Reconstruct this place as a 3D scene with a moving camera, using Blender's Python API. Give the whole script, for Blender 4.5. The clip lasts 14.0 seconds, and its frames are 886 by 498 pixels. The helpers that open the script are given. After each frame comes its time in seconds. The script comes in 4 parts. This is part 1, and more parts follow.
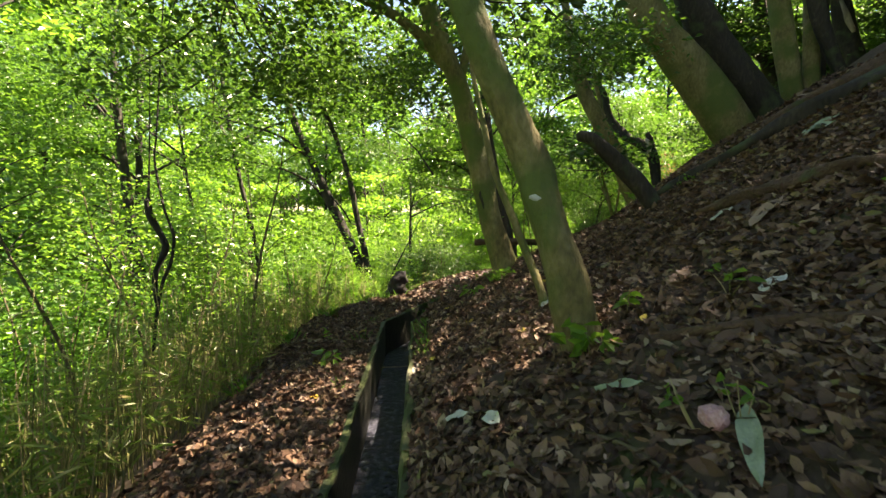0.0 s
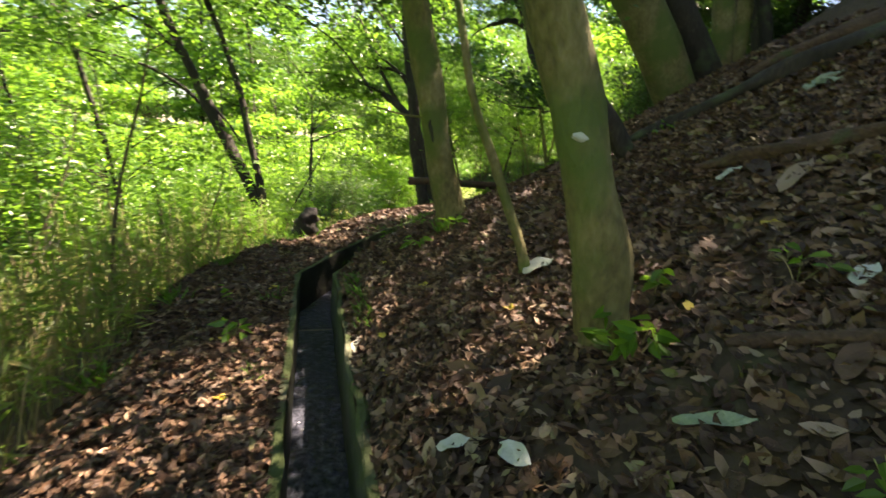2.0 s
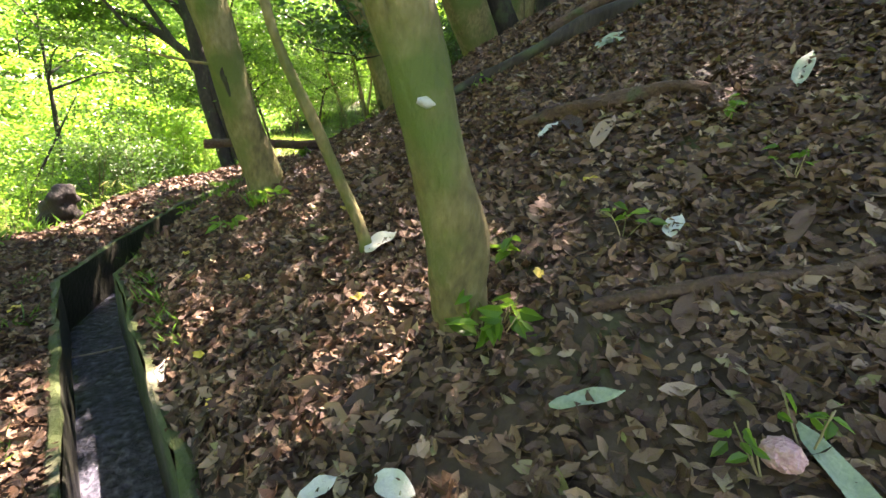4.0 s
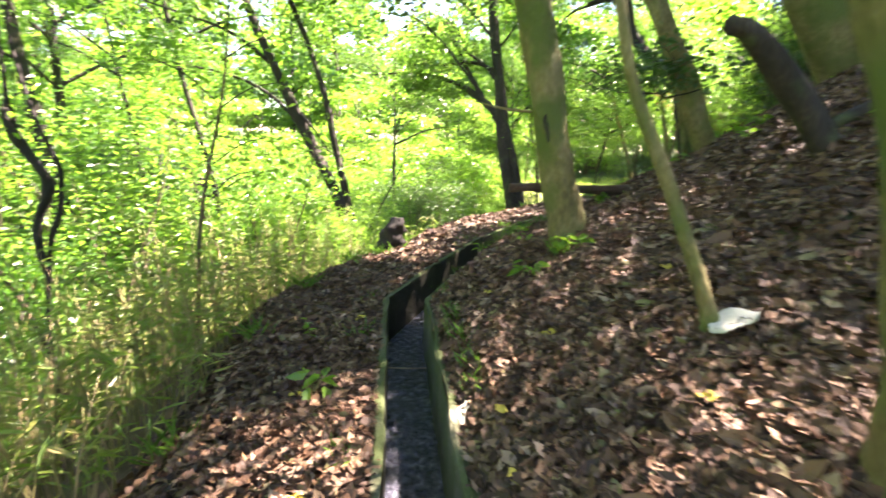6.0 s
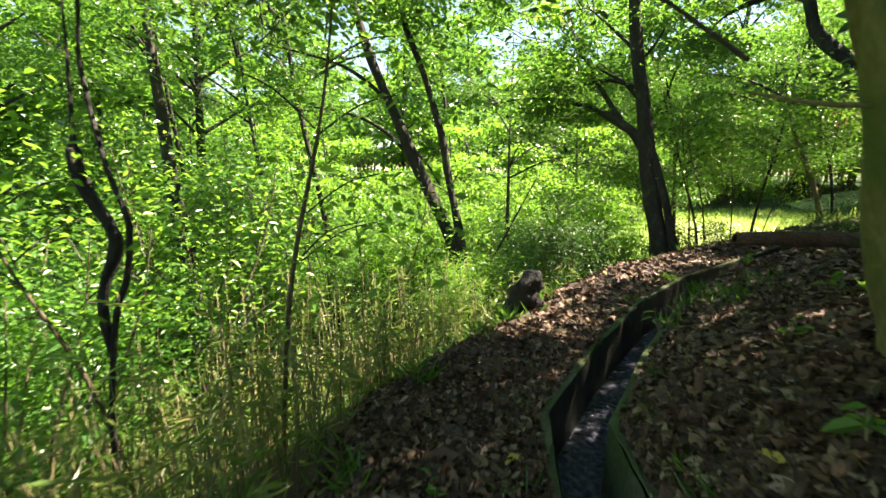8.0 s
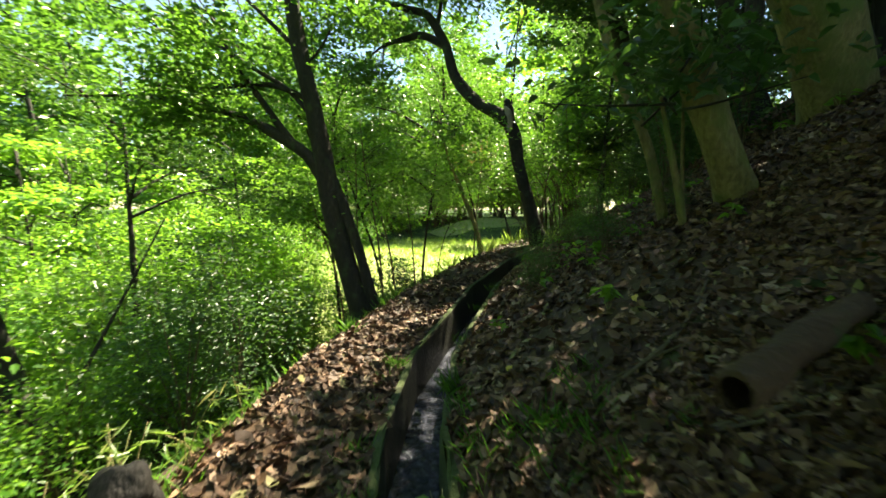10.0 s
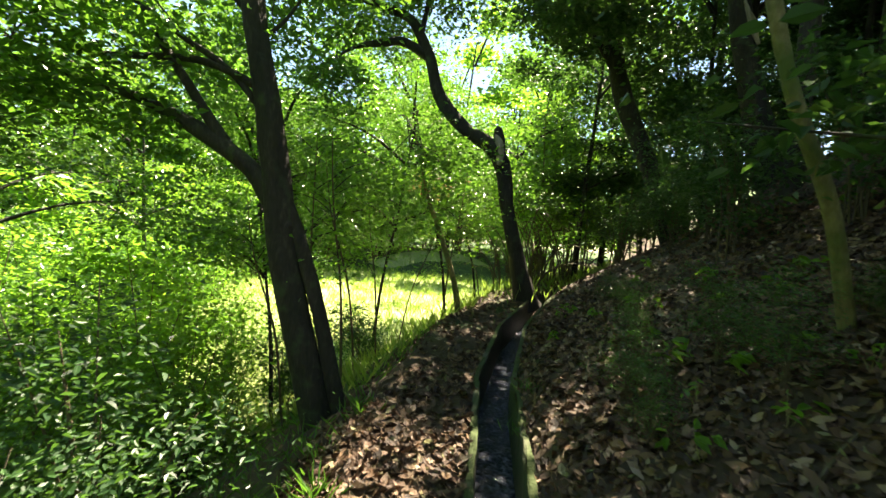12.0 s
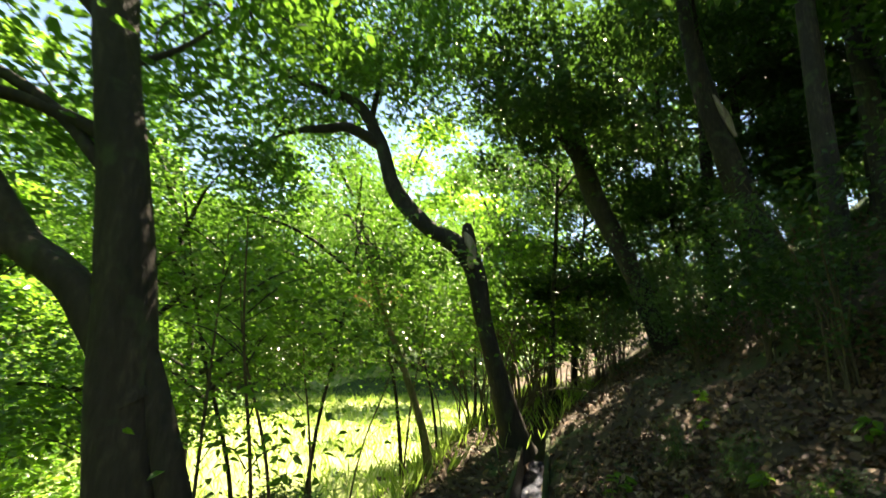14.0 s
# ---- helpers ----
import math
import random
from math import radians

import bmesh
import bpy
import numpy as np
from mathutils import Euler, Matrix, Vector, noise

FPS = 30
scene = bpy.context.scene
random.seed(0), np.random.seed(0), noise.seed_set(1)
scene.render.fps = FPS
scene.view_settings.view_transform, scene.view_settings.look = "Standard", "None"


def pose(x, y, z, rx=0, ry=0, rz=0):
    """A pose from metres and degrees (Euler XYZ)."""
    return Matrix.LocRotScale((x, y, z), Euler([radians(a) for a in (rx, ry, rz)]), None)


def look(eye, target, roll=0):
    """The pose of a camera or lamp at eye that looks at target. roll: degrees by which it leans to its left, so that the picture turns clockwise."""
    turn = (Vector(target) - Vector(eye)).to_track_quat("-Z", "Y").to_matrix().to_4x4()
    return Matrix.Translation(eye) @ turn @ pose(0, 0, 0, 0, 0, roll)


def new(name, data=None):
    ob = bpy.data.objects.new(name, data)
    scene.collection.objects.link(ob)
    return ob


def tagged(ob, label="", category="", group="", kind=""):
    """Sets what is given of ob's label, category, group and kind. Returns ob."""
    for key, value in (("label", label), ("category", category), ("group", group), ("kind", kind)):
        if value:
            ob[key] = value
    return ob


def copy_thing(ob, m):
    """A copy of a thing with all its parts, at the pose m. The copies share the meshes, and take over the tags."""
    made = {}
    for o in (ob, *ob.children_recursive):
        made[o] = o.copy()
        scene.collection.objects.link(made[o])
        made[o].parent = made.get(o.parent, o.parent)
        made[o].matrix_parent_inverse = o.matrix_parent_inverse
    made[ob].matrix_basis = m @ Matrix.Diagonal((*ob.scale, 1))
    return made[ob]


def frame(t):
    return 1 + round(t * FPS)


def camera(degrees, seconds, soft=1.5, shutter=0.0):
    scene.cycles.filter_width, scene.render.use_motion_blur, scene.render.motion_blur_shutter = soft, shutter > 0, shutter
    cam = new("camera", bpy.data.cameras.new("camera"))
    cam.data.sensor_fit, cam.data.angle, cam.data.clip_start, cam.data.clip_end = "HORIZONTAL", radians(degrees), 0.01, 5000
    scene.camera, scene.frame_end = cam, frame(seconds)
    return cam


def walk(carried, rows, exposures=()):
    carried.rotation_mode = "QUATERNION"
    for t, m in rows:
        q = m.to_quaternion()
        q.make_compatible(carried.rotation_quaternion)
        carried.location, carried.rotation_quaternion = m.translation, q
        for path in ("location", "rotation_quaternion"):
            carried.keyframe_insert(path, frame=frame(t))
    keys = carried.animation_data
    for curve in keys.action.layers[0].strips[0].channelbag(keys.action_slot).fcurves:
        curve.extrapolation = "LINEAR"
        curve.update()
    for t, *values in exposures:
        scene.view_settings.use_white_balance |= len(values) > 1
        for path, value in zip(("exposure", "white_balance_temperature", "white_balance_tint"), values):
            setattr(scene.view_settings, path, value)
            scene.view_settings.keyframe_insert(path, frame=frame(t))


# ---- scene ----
cam = camera(91.5, 14.0, shutter=0.4)
PATH = [
    (0, (-0.154, -0.059, 1.117), (-0.062, 1.932, 0.947), 0.9),
    (0.5, (-0.218, 0.155, 1.168), (-0.096, 2.142, 0.978), 1.9),
    (1, (-0.439, 0.456, 1.115), (-0.228, 2.432, 0.888), 4.4),
    (1.5, (-0.532, 0.594, 1.144), (-0.188, 2.529, 0.772), 7.7),
    (2, (-0.48, 0.787, 1.114), (0.097, 2.648, 0.663), 5.6),
    (2.5, (-0.414, 0.951, 1.168), (0.48, 2.637, 0.571), 5.4),
    (2.7, (-0.418, 1.021, 1.165), (0.638, 2.584, 0.5), 6.8),
    (4.8, (-0.393, 1.127, 1.177), (0.883, 2.573, 0.648), 4.2),
    (5, (-0.409, 1.142, 1.17), (0.799, 2.661, 0.682), 4.1),
    (5.5, (-0.507, 1.289, 1.158), (0.282, 3.084, 0.765), 4.2),
    (6, (-0.557, 1.516, 1.141), (-0.331, 3.442, 0.651), 2.9),
    (6.5, (-0.598, 1.764, 1.117), (-0.635, 3.685, 0.562), 2.5),
    (7, (-0.673, 1.981, 1.136), (-0.896, 3.908, 0.648), 0.7),
    (7.5, (-0.781, 2.332, 1.129), (-0.97, 4.283, 0.733), 1.9),
    (8, (-0.91, 2.785, 1.115), (-1.151, 4.738, 0.756), 0.8),
    (8.5, (-0.901, 3.363, 1.075), (-1.01, 5.328, 0.722), 1.7),
    (9, (-0.776, 3.95, 1.085), (-0.334, 5.881, 0.808), 2.6),
    (9.2, (-0.68, 4.189, 1.073), (-0.025, 6.066, 0.856), 2.0),
    (11.3, (-0.134, 6.627, 1.292), (1.227, 8.086, 1.15), 1.7),
    (11.5, (-0.076, 6.768, 1.333), (1.273, 8.245, 1.301), 3.1),
    (12, (0.062, 7.154, 1.32), (1.442, 8.601, 1.276), 4.4),
    (12.5, (0.263, 7.502, 1.369), (1.702, 8.887, 1.476), 3.3),
    (13, (0.607, 7.934, 1.561), (2.036, 9.251, 2.036), 4.1),
    (13.5, (0.834, 8.281, 1.58), (2.249, 9.571, 2.157), 4.4),
    (14, (1.035, 8.747, 1.59), (2.562, 9.957, 2.042), 1.6),
]
walk(cam, [(t, look(eye, target, roll)) for t, eye, target, roll in PATH], [(0, 2.85, 8500, 22), (2.7, 3.2, 8200, 26), (4.8, 4.5, 7600, 36), (6, 4.15, 7500, 32), (7.5, 3.2, 7500, 24), (9, 2.6, 8200, 4), (11.3, 2.85, 8000, 8), (14, 2.85, 8400, 12)])

# ---- world, sun ----
SUN_TO = Vector((.47, .24, .85)).normalized()
world = bpy.data.worlds.new("sky")
scene.world = world
world.use_nodes = True
wn = world.node_tree
sky = wn.nodes.new("ShaderNodeTexSky")
sky.sky_type, sky.sun_disc = "NISHITA", False
sky.dust_density, sky.ozone_density = 0, 2.5
sky.sun_elevation = math.asin(SUN_TO.z)
sky.sun_rotation = math.atan2(SUN_TO.x, SUN_TO.y)
wn.links.new(sky.outputs[0], wn.nodes["Background"].inputs[0])
wn.nodes["Background"].inputs[1].default_value = 0.055
sun = new("sun", bpy.data.lights.new("sun", "SUN"))
sun.data.energy, sun.data.angle, sun.data.color = 5.0, radians(.53), (1, .95, .86)
sun.rotation_euler = SUN_TO.to_track_quat("Z", "Y").to_euler()


# ---- materials ----
def material(name):
    m = bpy.data.materials.new(name)
    m.use_nodes = True
    m.node_tree.nodes.clear()
    return m, m.node_tree.nodes, m.node_tree.links


def ramp(nodes, links, fac, stops):
    r = nodes.new("ShaderNodeValToRGB")
    while len(r.color_ramp.elements) < len(stops):
        r.color_ramp.elements.new(.5)
    for e, (p, c) in zip(r.color_ramp.elements, stops):
        e.position, e.color = p, (*c, 1)
    links.new(fac, r.inputs[0])
    return r.outputs[0]


def leaf_material(name, stops, glow, through_part=.45, rough=.4):
    """Thin living leaf: gloss on top, light coming through; each leaf its own tone."""
    m, n, l = material(name)
    geo = n.new("ShaderNodeNewGeometry")
    col = ramp(n, l, geo.outputs["Random Per Island"], stops)
    tint = ramp(n, l, geo.outputs["Random Per Island"], [(0, [c * .8 for c in glow]), (1, glow)])
    b = n.new("ShaderNodeBsdfPrincipled")
    b.inputs["Roughness"].default_value = rough
    b.inputs["Specular IOR Level"].default_value = .5
    l.new(col, b.inputs["Base Color"])
    t = n.new("ShaderNodeBsdfTranslucent")
    l.new(tint, t.inputs[0])
    mix = n.new("ShaderNodeMixShader")
    mix.inputs[0].default_value = through_part
    l.new(b.outputs[0], mix.inputs[1])
    l.new(t.outputs[0], mix.inputs[2])
    o = n.new("ShaderNodeOutputMaterial")
    l.new(mix.outputs[0], o.inputs[0])
    return m


def rough_material(name, stops, scale, bump, rough=.85, fine=6.0, spots=None, island=False, stretch=(1, 1, 1), far=.02):
    """Opaque surface with two scales of variation, relief, and optional spots of a second colour."""
    m, n, l = material(name)
    tc = n.new("ShaderNodeTexCoord")
    mp = n.new("ShaderNodeMapping")
    mp.inputs["Scale"].default_value = stretch
    l.new(tc.outputs["Object"], mp.inputs[0])
    big = n.new("ShaderNodeTexNoise")
    big.inputs["Scale"].default_value, big.inputs["Detail"].default_value = scale, 5
    small = n.new("ShaderNodeTexNoise")
    small.inputs["Scale"].default_value, small.inputs["Detail"].default_value = scale * fine, 8
    for t in (big, small):
        l.new(mp.outputs[0], t.inputs["Vector"])
    add = n.new("ShaderNodeMath")
    add.operation = "MULTIPLY_ADD"
    add.inputs[1].default_value = .5
    l.new(big.outputs["Fac"], add.inputs[0])
    half = n.new("ShaderNodeMath")
    half.operation = "MULTIPLY"
    half.inputs[1].default_value = .5
    l.new(small.outputs["Fac"], half.inputs[0])
    l.new(half.outputs[0], add.inputs[2])
    fac = add.outputs[0]
    if island:
        geo = n.new("ShaderNodeNewGeometry")
        inf = n.new("ShaderNodeObjectInfo")
        a2 = n.new("ShaderNodeMath")
        a2.operation = "ADD"
        l.new(geo.outputs["Random Per Island"], a2.inputs[0])
        l.new(inf.outputs["Random"], a2.inputs[1])
        a3 = n.new("ShaderNodeMath")
        a3.operation = "FRACT"
        l.new(a2.outputs[0], a3.inputs[0])
        fac = a3.outputs[0]
    col = ramp(n, l, fac, stops)
    b = n.new("ShaderNodeBsdfPrincipled")
    b.inputs["Roughness"].default_value = rough
    if spots:
        tone, size, low, high = spots
        sp = n.new("ShaderNodeTexNoise")
        sp.inputs["Scale"].default_value, sp.inputs["Detail"].default_value = size, 6
        l.new(tc.outputs["Object"], sp.inputs["Vector"])
        mask = ramp(n, l, sp.outputs["Fac"], [(low, (0, 0, 0)), (high, (1, 1, 1))])
        mx = n.new("ShaderNodeMix")
        mx.data_type = "RGBA"
        l.new(mask, mx.inputs[0])
        l.new(col, mx.inputs[6])
        mx.inputs[7].default_value = (*tone, 1)
        col = mx.outputs[2]
    l.new(col, b.inputs["Base Color"])
    bp = n.new("ShaderNodeBump")
    bp.inputs["Strength"].default_value, bp.inputs["Distance"].default_value = bump, far
    l.new(small.outputs["Fac"], bp.inputs["Height"])
    l.new(bp.outputs[0], b.inputs["Normal"])
    o = n.new("ShaderNodeOutputMaterial")
    l.new(b.outputs[0], o.inputs[0])
    return m


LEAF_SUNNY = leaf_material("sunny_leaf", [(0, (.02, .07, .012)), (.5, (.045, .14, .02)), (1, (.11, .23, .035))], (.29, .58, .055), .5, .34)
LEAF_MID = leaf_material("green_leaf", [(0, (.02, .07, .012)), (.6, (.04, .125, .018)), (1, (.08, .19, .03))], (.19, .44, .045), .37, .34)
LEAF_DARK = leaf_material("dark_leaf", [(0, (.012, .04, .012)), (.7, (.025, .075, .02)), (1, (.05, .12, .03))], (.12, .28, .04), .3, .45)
LEAF_EVERGREEN = leaf_material("evergreen_leaf", [(0, (.012, .045, .01)), (.6, (.028, .09, .016)), (1, (.07, .17, .025))], (.15, .34, .035), .24, .32)
LEAF_SASA = leaf_material("bamboo_leaf", [(0, (.06, .11, .02)), (.55, (.09, .17, .03)), (.85, (.2, .22, .06)), (1, (.32, .27, .12))], (.3, .48, .08), .4)
LEAF_RED = leaf_material("withered_leaf", [(0, (.16, .05, .03)), (1, (.32, .13, .08))], (.4, .14, .08), .35)
GRASS = leaf_material("meadow_grass", [(0, (.1, .2, .03)), (.6, (.16, .28, .05)), (1, (.3, .34, .1))], (.4, .6, .1), .4)
LITTER = rough_material("dry_leaf", [(0, (.024, .012, .006)), (.35, (.065, .031, .015)), (.65, (.125, .066, .034)), (.87, (.21, .125, .068)), (.96, (.33, .23, .16)), (1, (.16, .16, .05))], 30, .5, .6, island=True, far=.01)
PALE_LEAF = rough_material("pale_leaf", [(.3, (.4, .42, .36)), (.7, (.55, .56, .48))], 20, .3, .6)
SOIL = rough_material("forest_soil", [(.3, (.03, .02, .012)), (.55, (.07, .045, .026)), (.75, (.12, .08, .045))], 2.2, .9, .95, 9, spots=((.035, .06, .015), 1.1, .56, .66))
MEADOW = rough_material("meadow_ground", [(.3, (.2, .29, .07)), (.7, (.42, .44, .19))], .8, .6, .95, 9)
BARK = rough_material("olive_bark", [(.32, (.08, .07, .025)), (.5, (.17, .145, .055)), (.68, (.27, .235, .105))], 5, .9, .85, 7, spots=((.085, .12, .025), 2.2, .46, .6), stretch=(1, 1, .5), far=.02)
BARK_DARK = rough_material("dark_bark", [(.3, (.012, .01, .008)), (.55, (.032, .026, .019)), (.75, (.085, .07, .048))], 6, .9, .9, 6, spots=((.05, .07, .03), 4, .55, .7), stretch=(1, 1, .3), far=.015)
BLACK_WOOD = rough_material("black_rotten_wood", [(.3, (.008, .007, .006)), (.7, (.024, .02, .016))], 9, .9, .8, 6, stretch=(1, 1, .4), far=.02)
BARK_PALE = rough_material("pale_and_sunlit_wood", [(.3, (.16, .12, .08)), (.7, (.42, .35, .26))], 7, .6, .8, 6, stretch=(1, 1, .25))
BARK_RED = rough_material("reddish_bark", [(.3, (.07, .035, .022)), (.6, (.17, .09, .06)), (.8, (.34, .22, .16))], 5, .9, .9, 7, stretch=(1, 1, .25), far=.02)
ROTTEN = rough_material("rotten_wood", [(.3, (.035, .018, .01)), (.55, (.09, .05, .028)), (.75, (.17, .105, .06))], 7, .9, .9, 7, spots=((.05, .07, .02), 5, .58, .7), stretch=(1, 1, 1), far=.02)
STEM = rough_material("brown_stem", [(.3, (.05, .038, .022)), (.7, (.14, .11, .06))], 12, .4, .85)
CULM = rough_material("bamboo_culm", [(0, (.1, .12, .03)), (.6, (.24, .22, .09)), (1, (.36, .28, .15))], 12, .2, .6, island=True)
CONCRETE = rough_material("mossy_concrete", [(.3, (.045, .05, .03)), (.55, (.09, .095, .055)), (.75, (.15, .15, .1))], 4, .9, .95, 8, spots=((.045, .066, .018), 3.2, .36, .5))
# near-black base puts the channel's inner shade into the wet wall's colour
SHADED_WET_WALL = rough_material("shaded_wet_wall", [(.3, (.008, .009, .007)), (.7, (.022, .025, .016))], 5, .6, .5)
UNDERGROWTH = rough_material("low_undergrowth", [(.3, (.02, .045, .012)), (.5, (.05, .1, .022)), (.72, (.11, .17, .04))], 1.3, 1.0, .95, 9, far=.15)
PINK = rough_material("pink_rag", [(.3, (.5, .22, .22)), (.7, (.78, .5, .48))], 18, .8, .7)

m, n, l = material("ditch_water")
b = n.new("ShaderNodeBsdfPrincipled")
b.inputs["Roughness"].default_value, b.inputs["IOR"].default_value = .16, 1.33
b.inputs["Specular IOR Level"].default_value = .6
tc, nz, bp, o = n.new("ShaderNodeTexCoord"), n.new("ShaderNodeTexNoise"), n.new("ShaderNodeBump"), n.new("ShaderNodeOutputMaterial")
nz.inputs["Scale"].default_value, nz.inputs["Detail"].default_value = 22, 6
bp.inputs["Strength"].default_value, bp.inputs["Distance"].default_value = 1.0, .05
l.new(tc.outputs["Object"], nz.inputs["Vector"])
# bluish-grey noise tones paint the sky's reflection on ripples into the base colour
l.new(ramp(n, l, nz.outputs["Fac"], [(.36, (.022, .026, .036)), (.56, (.065, .07, .092)), (.72, (.13, .14, .175))]), b.inputs["Base Color"])
l.new(nz.outputs["Fac"], bp.inputs["Height"])
l.new(bp.outputs[0], b.inputs["Normal"])
l.new(b.outputs[0], o.inputs[0])
WATER = m


# ---- mesh helpers ----
def np_mesh(name, verts, tris, mat, smooth=False):
    """A mesh from vertex and triangle (or quad) arrays."""
    me = bpy.data.meshes.new(name)
    verts, tris = np.asarray(verts, np.float32), np.asarray(tris, np.int32)
    k = tris.shape[1]
    me.vertices.add(len(verts))
    me.vertices.foreach_set("co", verts.ravel())
    me.loops.add(tris.size)
    me.loops.foreach_set("vertex_index", tris.ravel())
    me.polygons.add(len(tris))
    me.polygons.foreach_set("loop_start", np.arange(0, tris.size, k, dtype=np.int32))
    me.polygons.foreach_set("use_smooth", np.full(len(tris), smooth))
    me.update(calc_edges=True)
    me.materials.append(mat)
    return me


def put(name, me, parent=None, label=""):
    ob = new(name, me)
    ob.parent = parent
    return tagged(ob, label)


def empty(name, at, label, category, group="", kind=""):
    ob = new(name)
    ob.empty_display_size = .1
    ob.location = at
    return tagged(ob, label, category, group, kind)


def curve_points(pts, steps):
    """A smooth line through the control points (x, y, z, radius)."""
    p = np.array(pts, float)
    p = np.vstack([2 * p[0] - p[1], p, 2 * p[-1] - p[-2]])
    out = []
    for i in range(1, len(p) - 2):
        for u in np.linspace(0, 1, steps, endpoint=False):
            a, b, c, d = p[i - 1:i + 3]
            out.append(.5 * (2 * b + (c - a) * u + (2 * a - 5 * b + 4 * c - d) * u * u + (3 * b - a - 3 * c + d) * u ** 3))
    out.append(p[-2])
    return np.array(out)


def tube(pts, sides=10, steps=6, lump=.08, rng=None):
    """A tapering, slightly lumpy round limb: vertices and quads, closed at the end."""
    rng = rng or np.random.default_rng(3)
    c = curve_points(pts, steps)
    xyz, rad = c[:, :3], np.maximum(c[:, 3], .002)
    t = np.gradient(xyz, axis=0)
    t /= np.linalg.norm(t, axis=1)[:, None]
    ref = np.array([1., 0, 0]) if abs(t[0][0]) < .8 else np.array([0, 1., 0])
    a = np.cross(t, ref)
    a /= np.linalg.norm(a, axis=1)[:, None]
    b = np.cross(t, a)
    th = np.linspace(0, 2 * np.pi, sides, endpoint=False)
    ph = rng.uniform(0, 6.28, 4)
    k = np.arange(len(c))[:, None]
    r = rad[:, None] * (1 + lump * np.sin(2 * th + ph[0] + .5 * k) + lump * .7 * np.sin(3 * th + ph[1] - .7 * k) + rng.uniform(-.3, .3, (len(c), sides)) * lump)
    v = xyz[:, None] + r[..., None] * (np.cos(th)[None, :, None] * a[:, None] + np.sin(th)[None, :, None] * b[:, None])
    v = v.reshape(-1, 3)
    i, j = np.meshgrid(np.arange(len(c) - 1), np.arange(sides), indexing="ij")
    j2 = (j + 1) % sides
    q = np.stack([i * sides + j, i * sides + j2, (i + 1) * sides + j2, (i + 1) * sides + j], -1).reshape(-1, 4)
    v = np.vstack([v, xyz[-1] + t[-1] * rad[-1] * .6])
    last = (len(c) - 1) * sides
    jj = np.arange(sides)
    cap = np.stack([last + jj, last + (jj + 1) % sides, np.full(sides, len(v) - 1), np.full(sides, len(v) - 1)], -1)
    return v, q, cap[:, :3]


def joined(pieces):
    """Several tubes as one triangle mesh."""
    vs, ts, n = [], [], 0
    for v, q, c in pieces:
        ts += [q[:, [0, 1, 2]] + n, q[:, [0, 2, 3]] + n, c + n]
        vs.append(v)
        n += len(v)
    return np.vstack(vs), np.vstack(ts)


def limb(name, pts, mat, parent, label="", sides=12, steps=6, lump=.08, seed=1):
    v, t = joined([tube(pts, sides, steps, lump, np.random.default_rng(seed))])
    v = v - np.array(parent.location if parent else (0, 0, 0))
    return put(name, np_mesh(name, v, t, mat, True), parent, label)


def leaf_array(at, length, width, rng, level=.6, fold=.25, droop=.25, turn=None):
    """Folded pointed leaves at the given places: vertices and triangles. level: how flat they lie."""
    k = len(at)
    az = rng.uniform(0, 2 * np.pi, k) if turn is None else turn
    d = np.stack([np.cos(az), np.sin(az), rng.normal(-droop, .3, k)], -1)
    d /= np.linalg.norm(d, axis=1)[:, None]
    n = rng.normal(0, 1, (k, 3)) * (1 - level) + np.array([0, 0, level])
    s = np.cross(d, n)
    s /= np.linalg.norm(s, axis=1)[:, None] + 1e-9
    n = np.cross(s, d)
    L = (length * rng.uniform(.65, 1.25, k))[:, None]
    W = L * width
    base = at
    v = np.stack([base, base + d * L * .28 + s * W * .45 + n * W * fold, base + d * L * .62 + s * W * .4 + n * W * fold * .6, base + d * L - n * L * .08,
                  base + d * L * .62 - s * W * .4 + n * W * fold * .6, base + d * L * .28 - s * W * .45 + n * W * fold], 1).reshape(-1, 3)
    f = np.array([(0, 1, 2), (0, 2, 3), (0, 3, 4), (0, 4, 5)])
    return v, (np.arange(k)[:, None, None] * 6 + f).reshape(-1, 3)


def diamond_array(at, length, width, rng, level=.55, droop=.3):
    """The same for leaves further off: two triangles each."""
    k = len(at)
    az = rng.uniform(0, 2 * np.pi, k)
    d = np.stack([np.cos(az), np.sin(az), rng.normal(-droop, .35, k)], -1)
    d /= np.linalg.norm(d, axis=1)[:, None]
    n = rng.normal(0, 1, (k, 3)) * (1 - level) + np.array([0, 0, level])
    s = np.cross(d, n)
    s /= np.linalg.norm(s, axis=1)[:, None] + 1e-9
    n = np.cross(s, d)
    L = (length * rng.uniform(.6, 1.3, k))[:, None]
    W = L * width
    v = np.stack([at, at + d * L * .45 + s * W * .5 + n * W * .2, at + d * L, at + d * L * .45 - s * W * .5 + n * W * .2], 1).reshape(-1, 3)
    f = np.array([(0, 1, 2), (0, 2, 3)])
    return v, (np.arange(k)[:, None, None] * 4 + f).reshape(-1, 3)


def sprays(centre, spread, sprigs, each, rng, flat=.32):
    """Leaf places in flattened sprays scattered through an ellipsoid, thinner inside."""
    u = rng.normal(0, 1, (sprigs, 3))
    u /= np.linalg.norm(u, axis=1)[:, None]
    c = np.array(centre) + u * np.array(spread) * (rng.uniform(.15, 1, sprigs) ** .5)[:, None]
    size = rng.uniform(.16, .42, sprigs)[:, None, None]
    p = c[:, None] + rng.normal(0, 1, (sprigs, each, 3)) * size * np.array([1, 1, flat])
    return p.reshape(-1, 3)


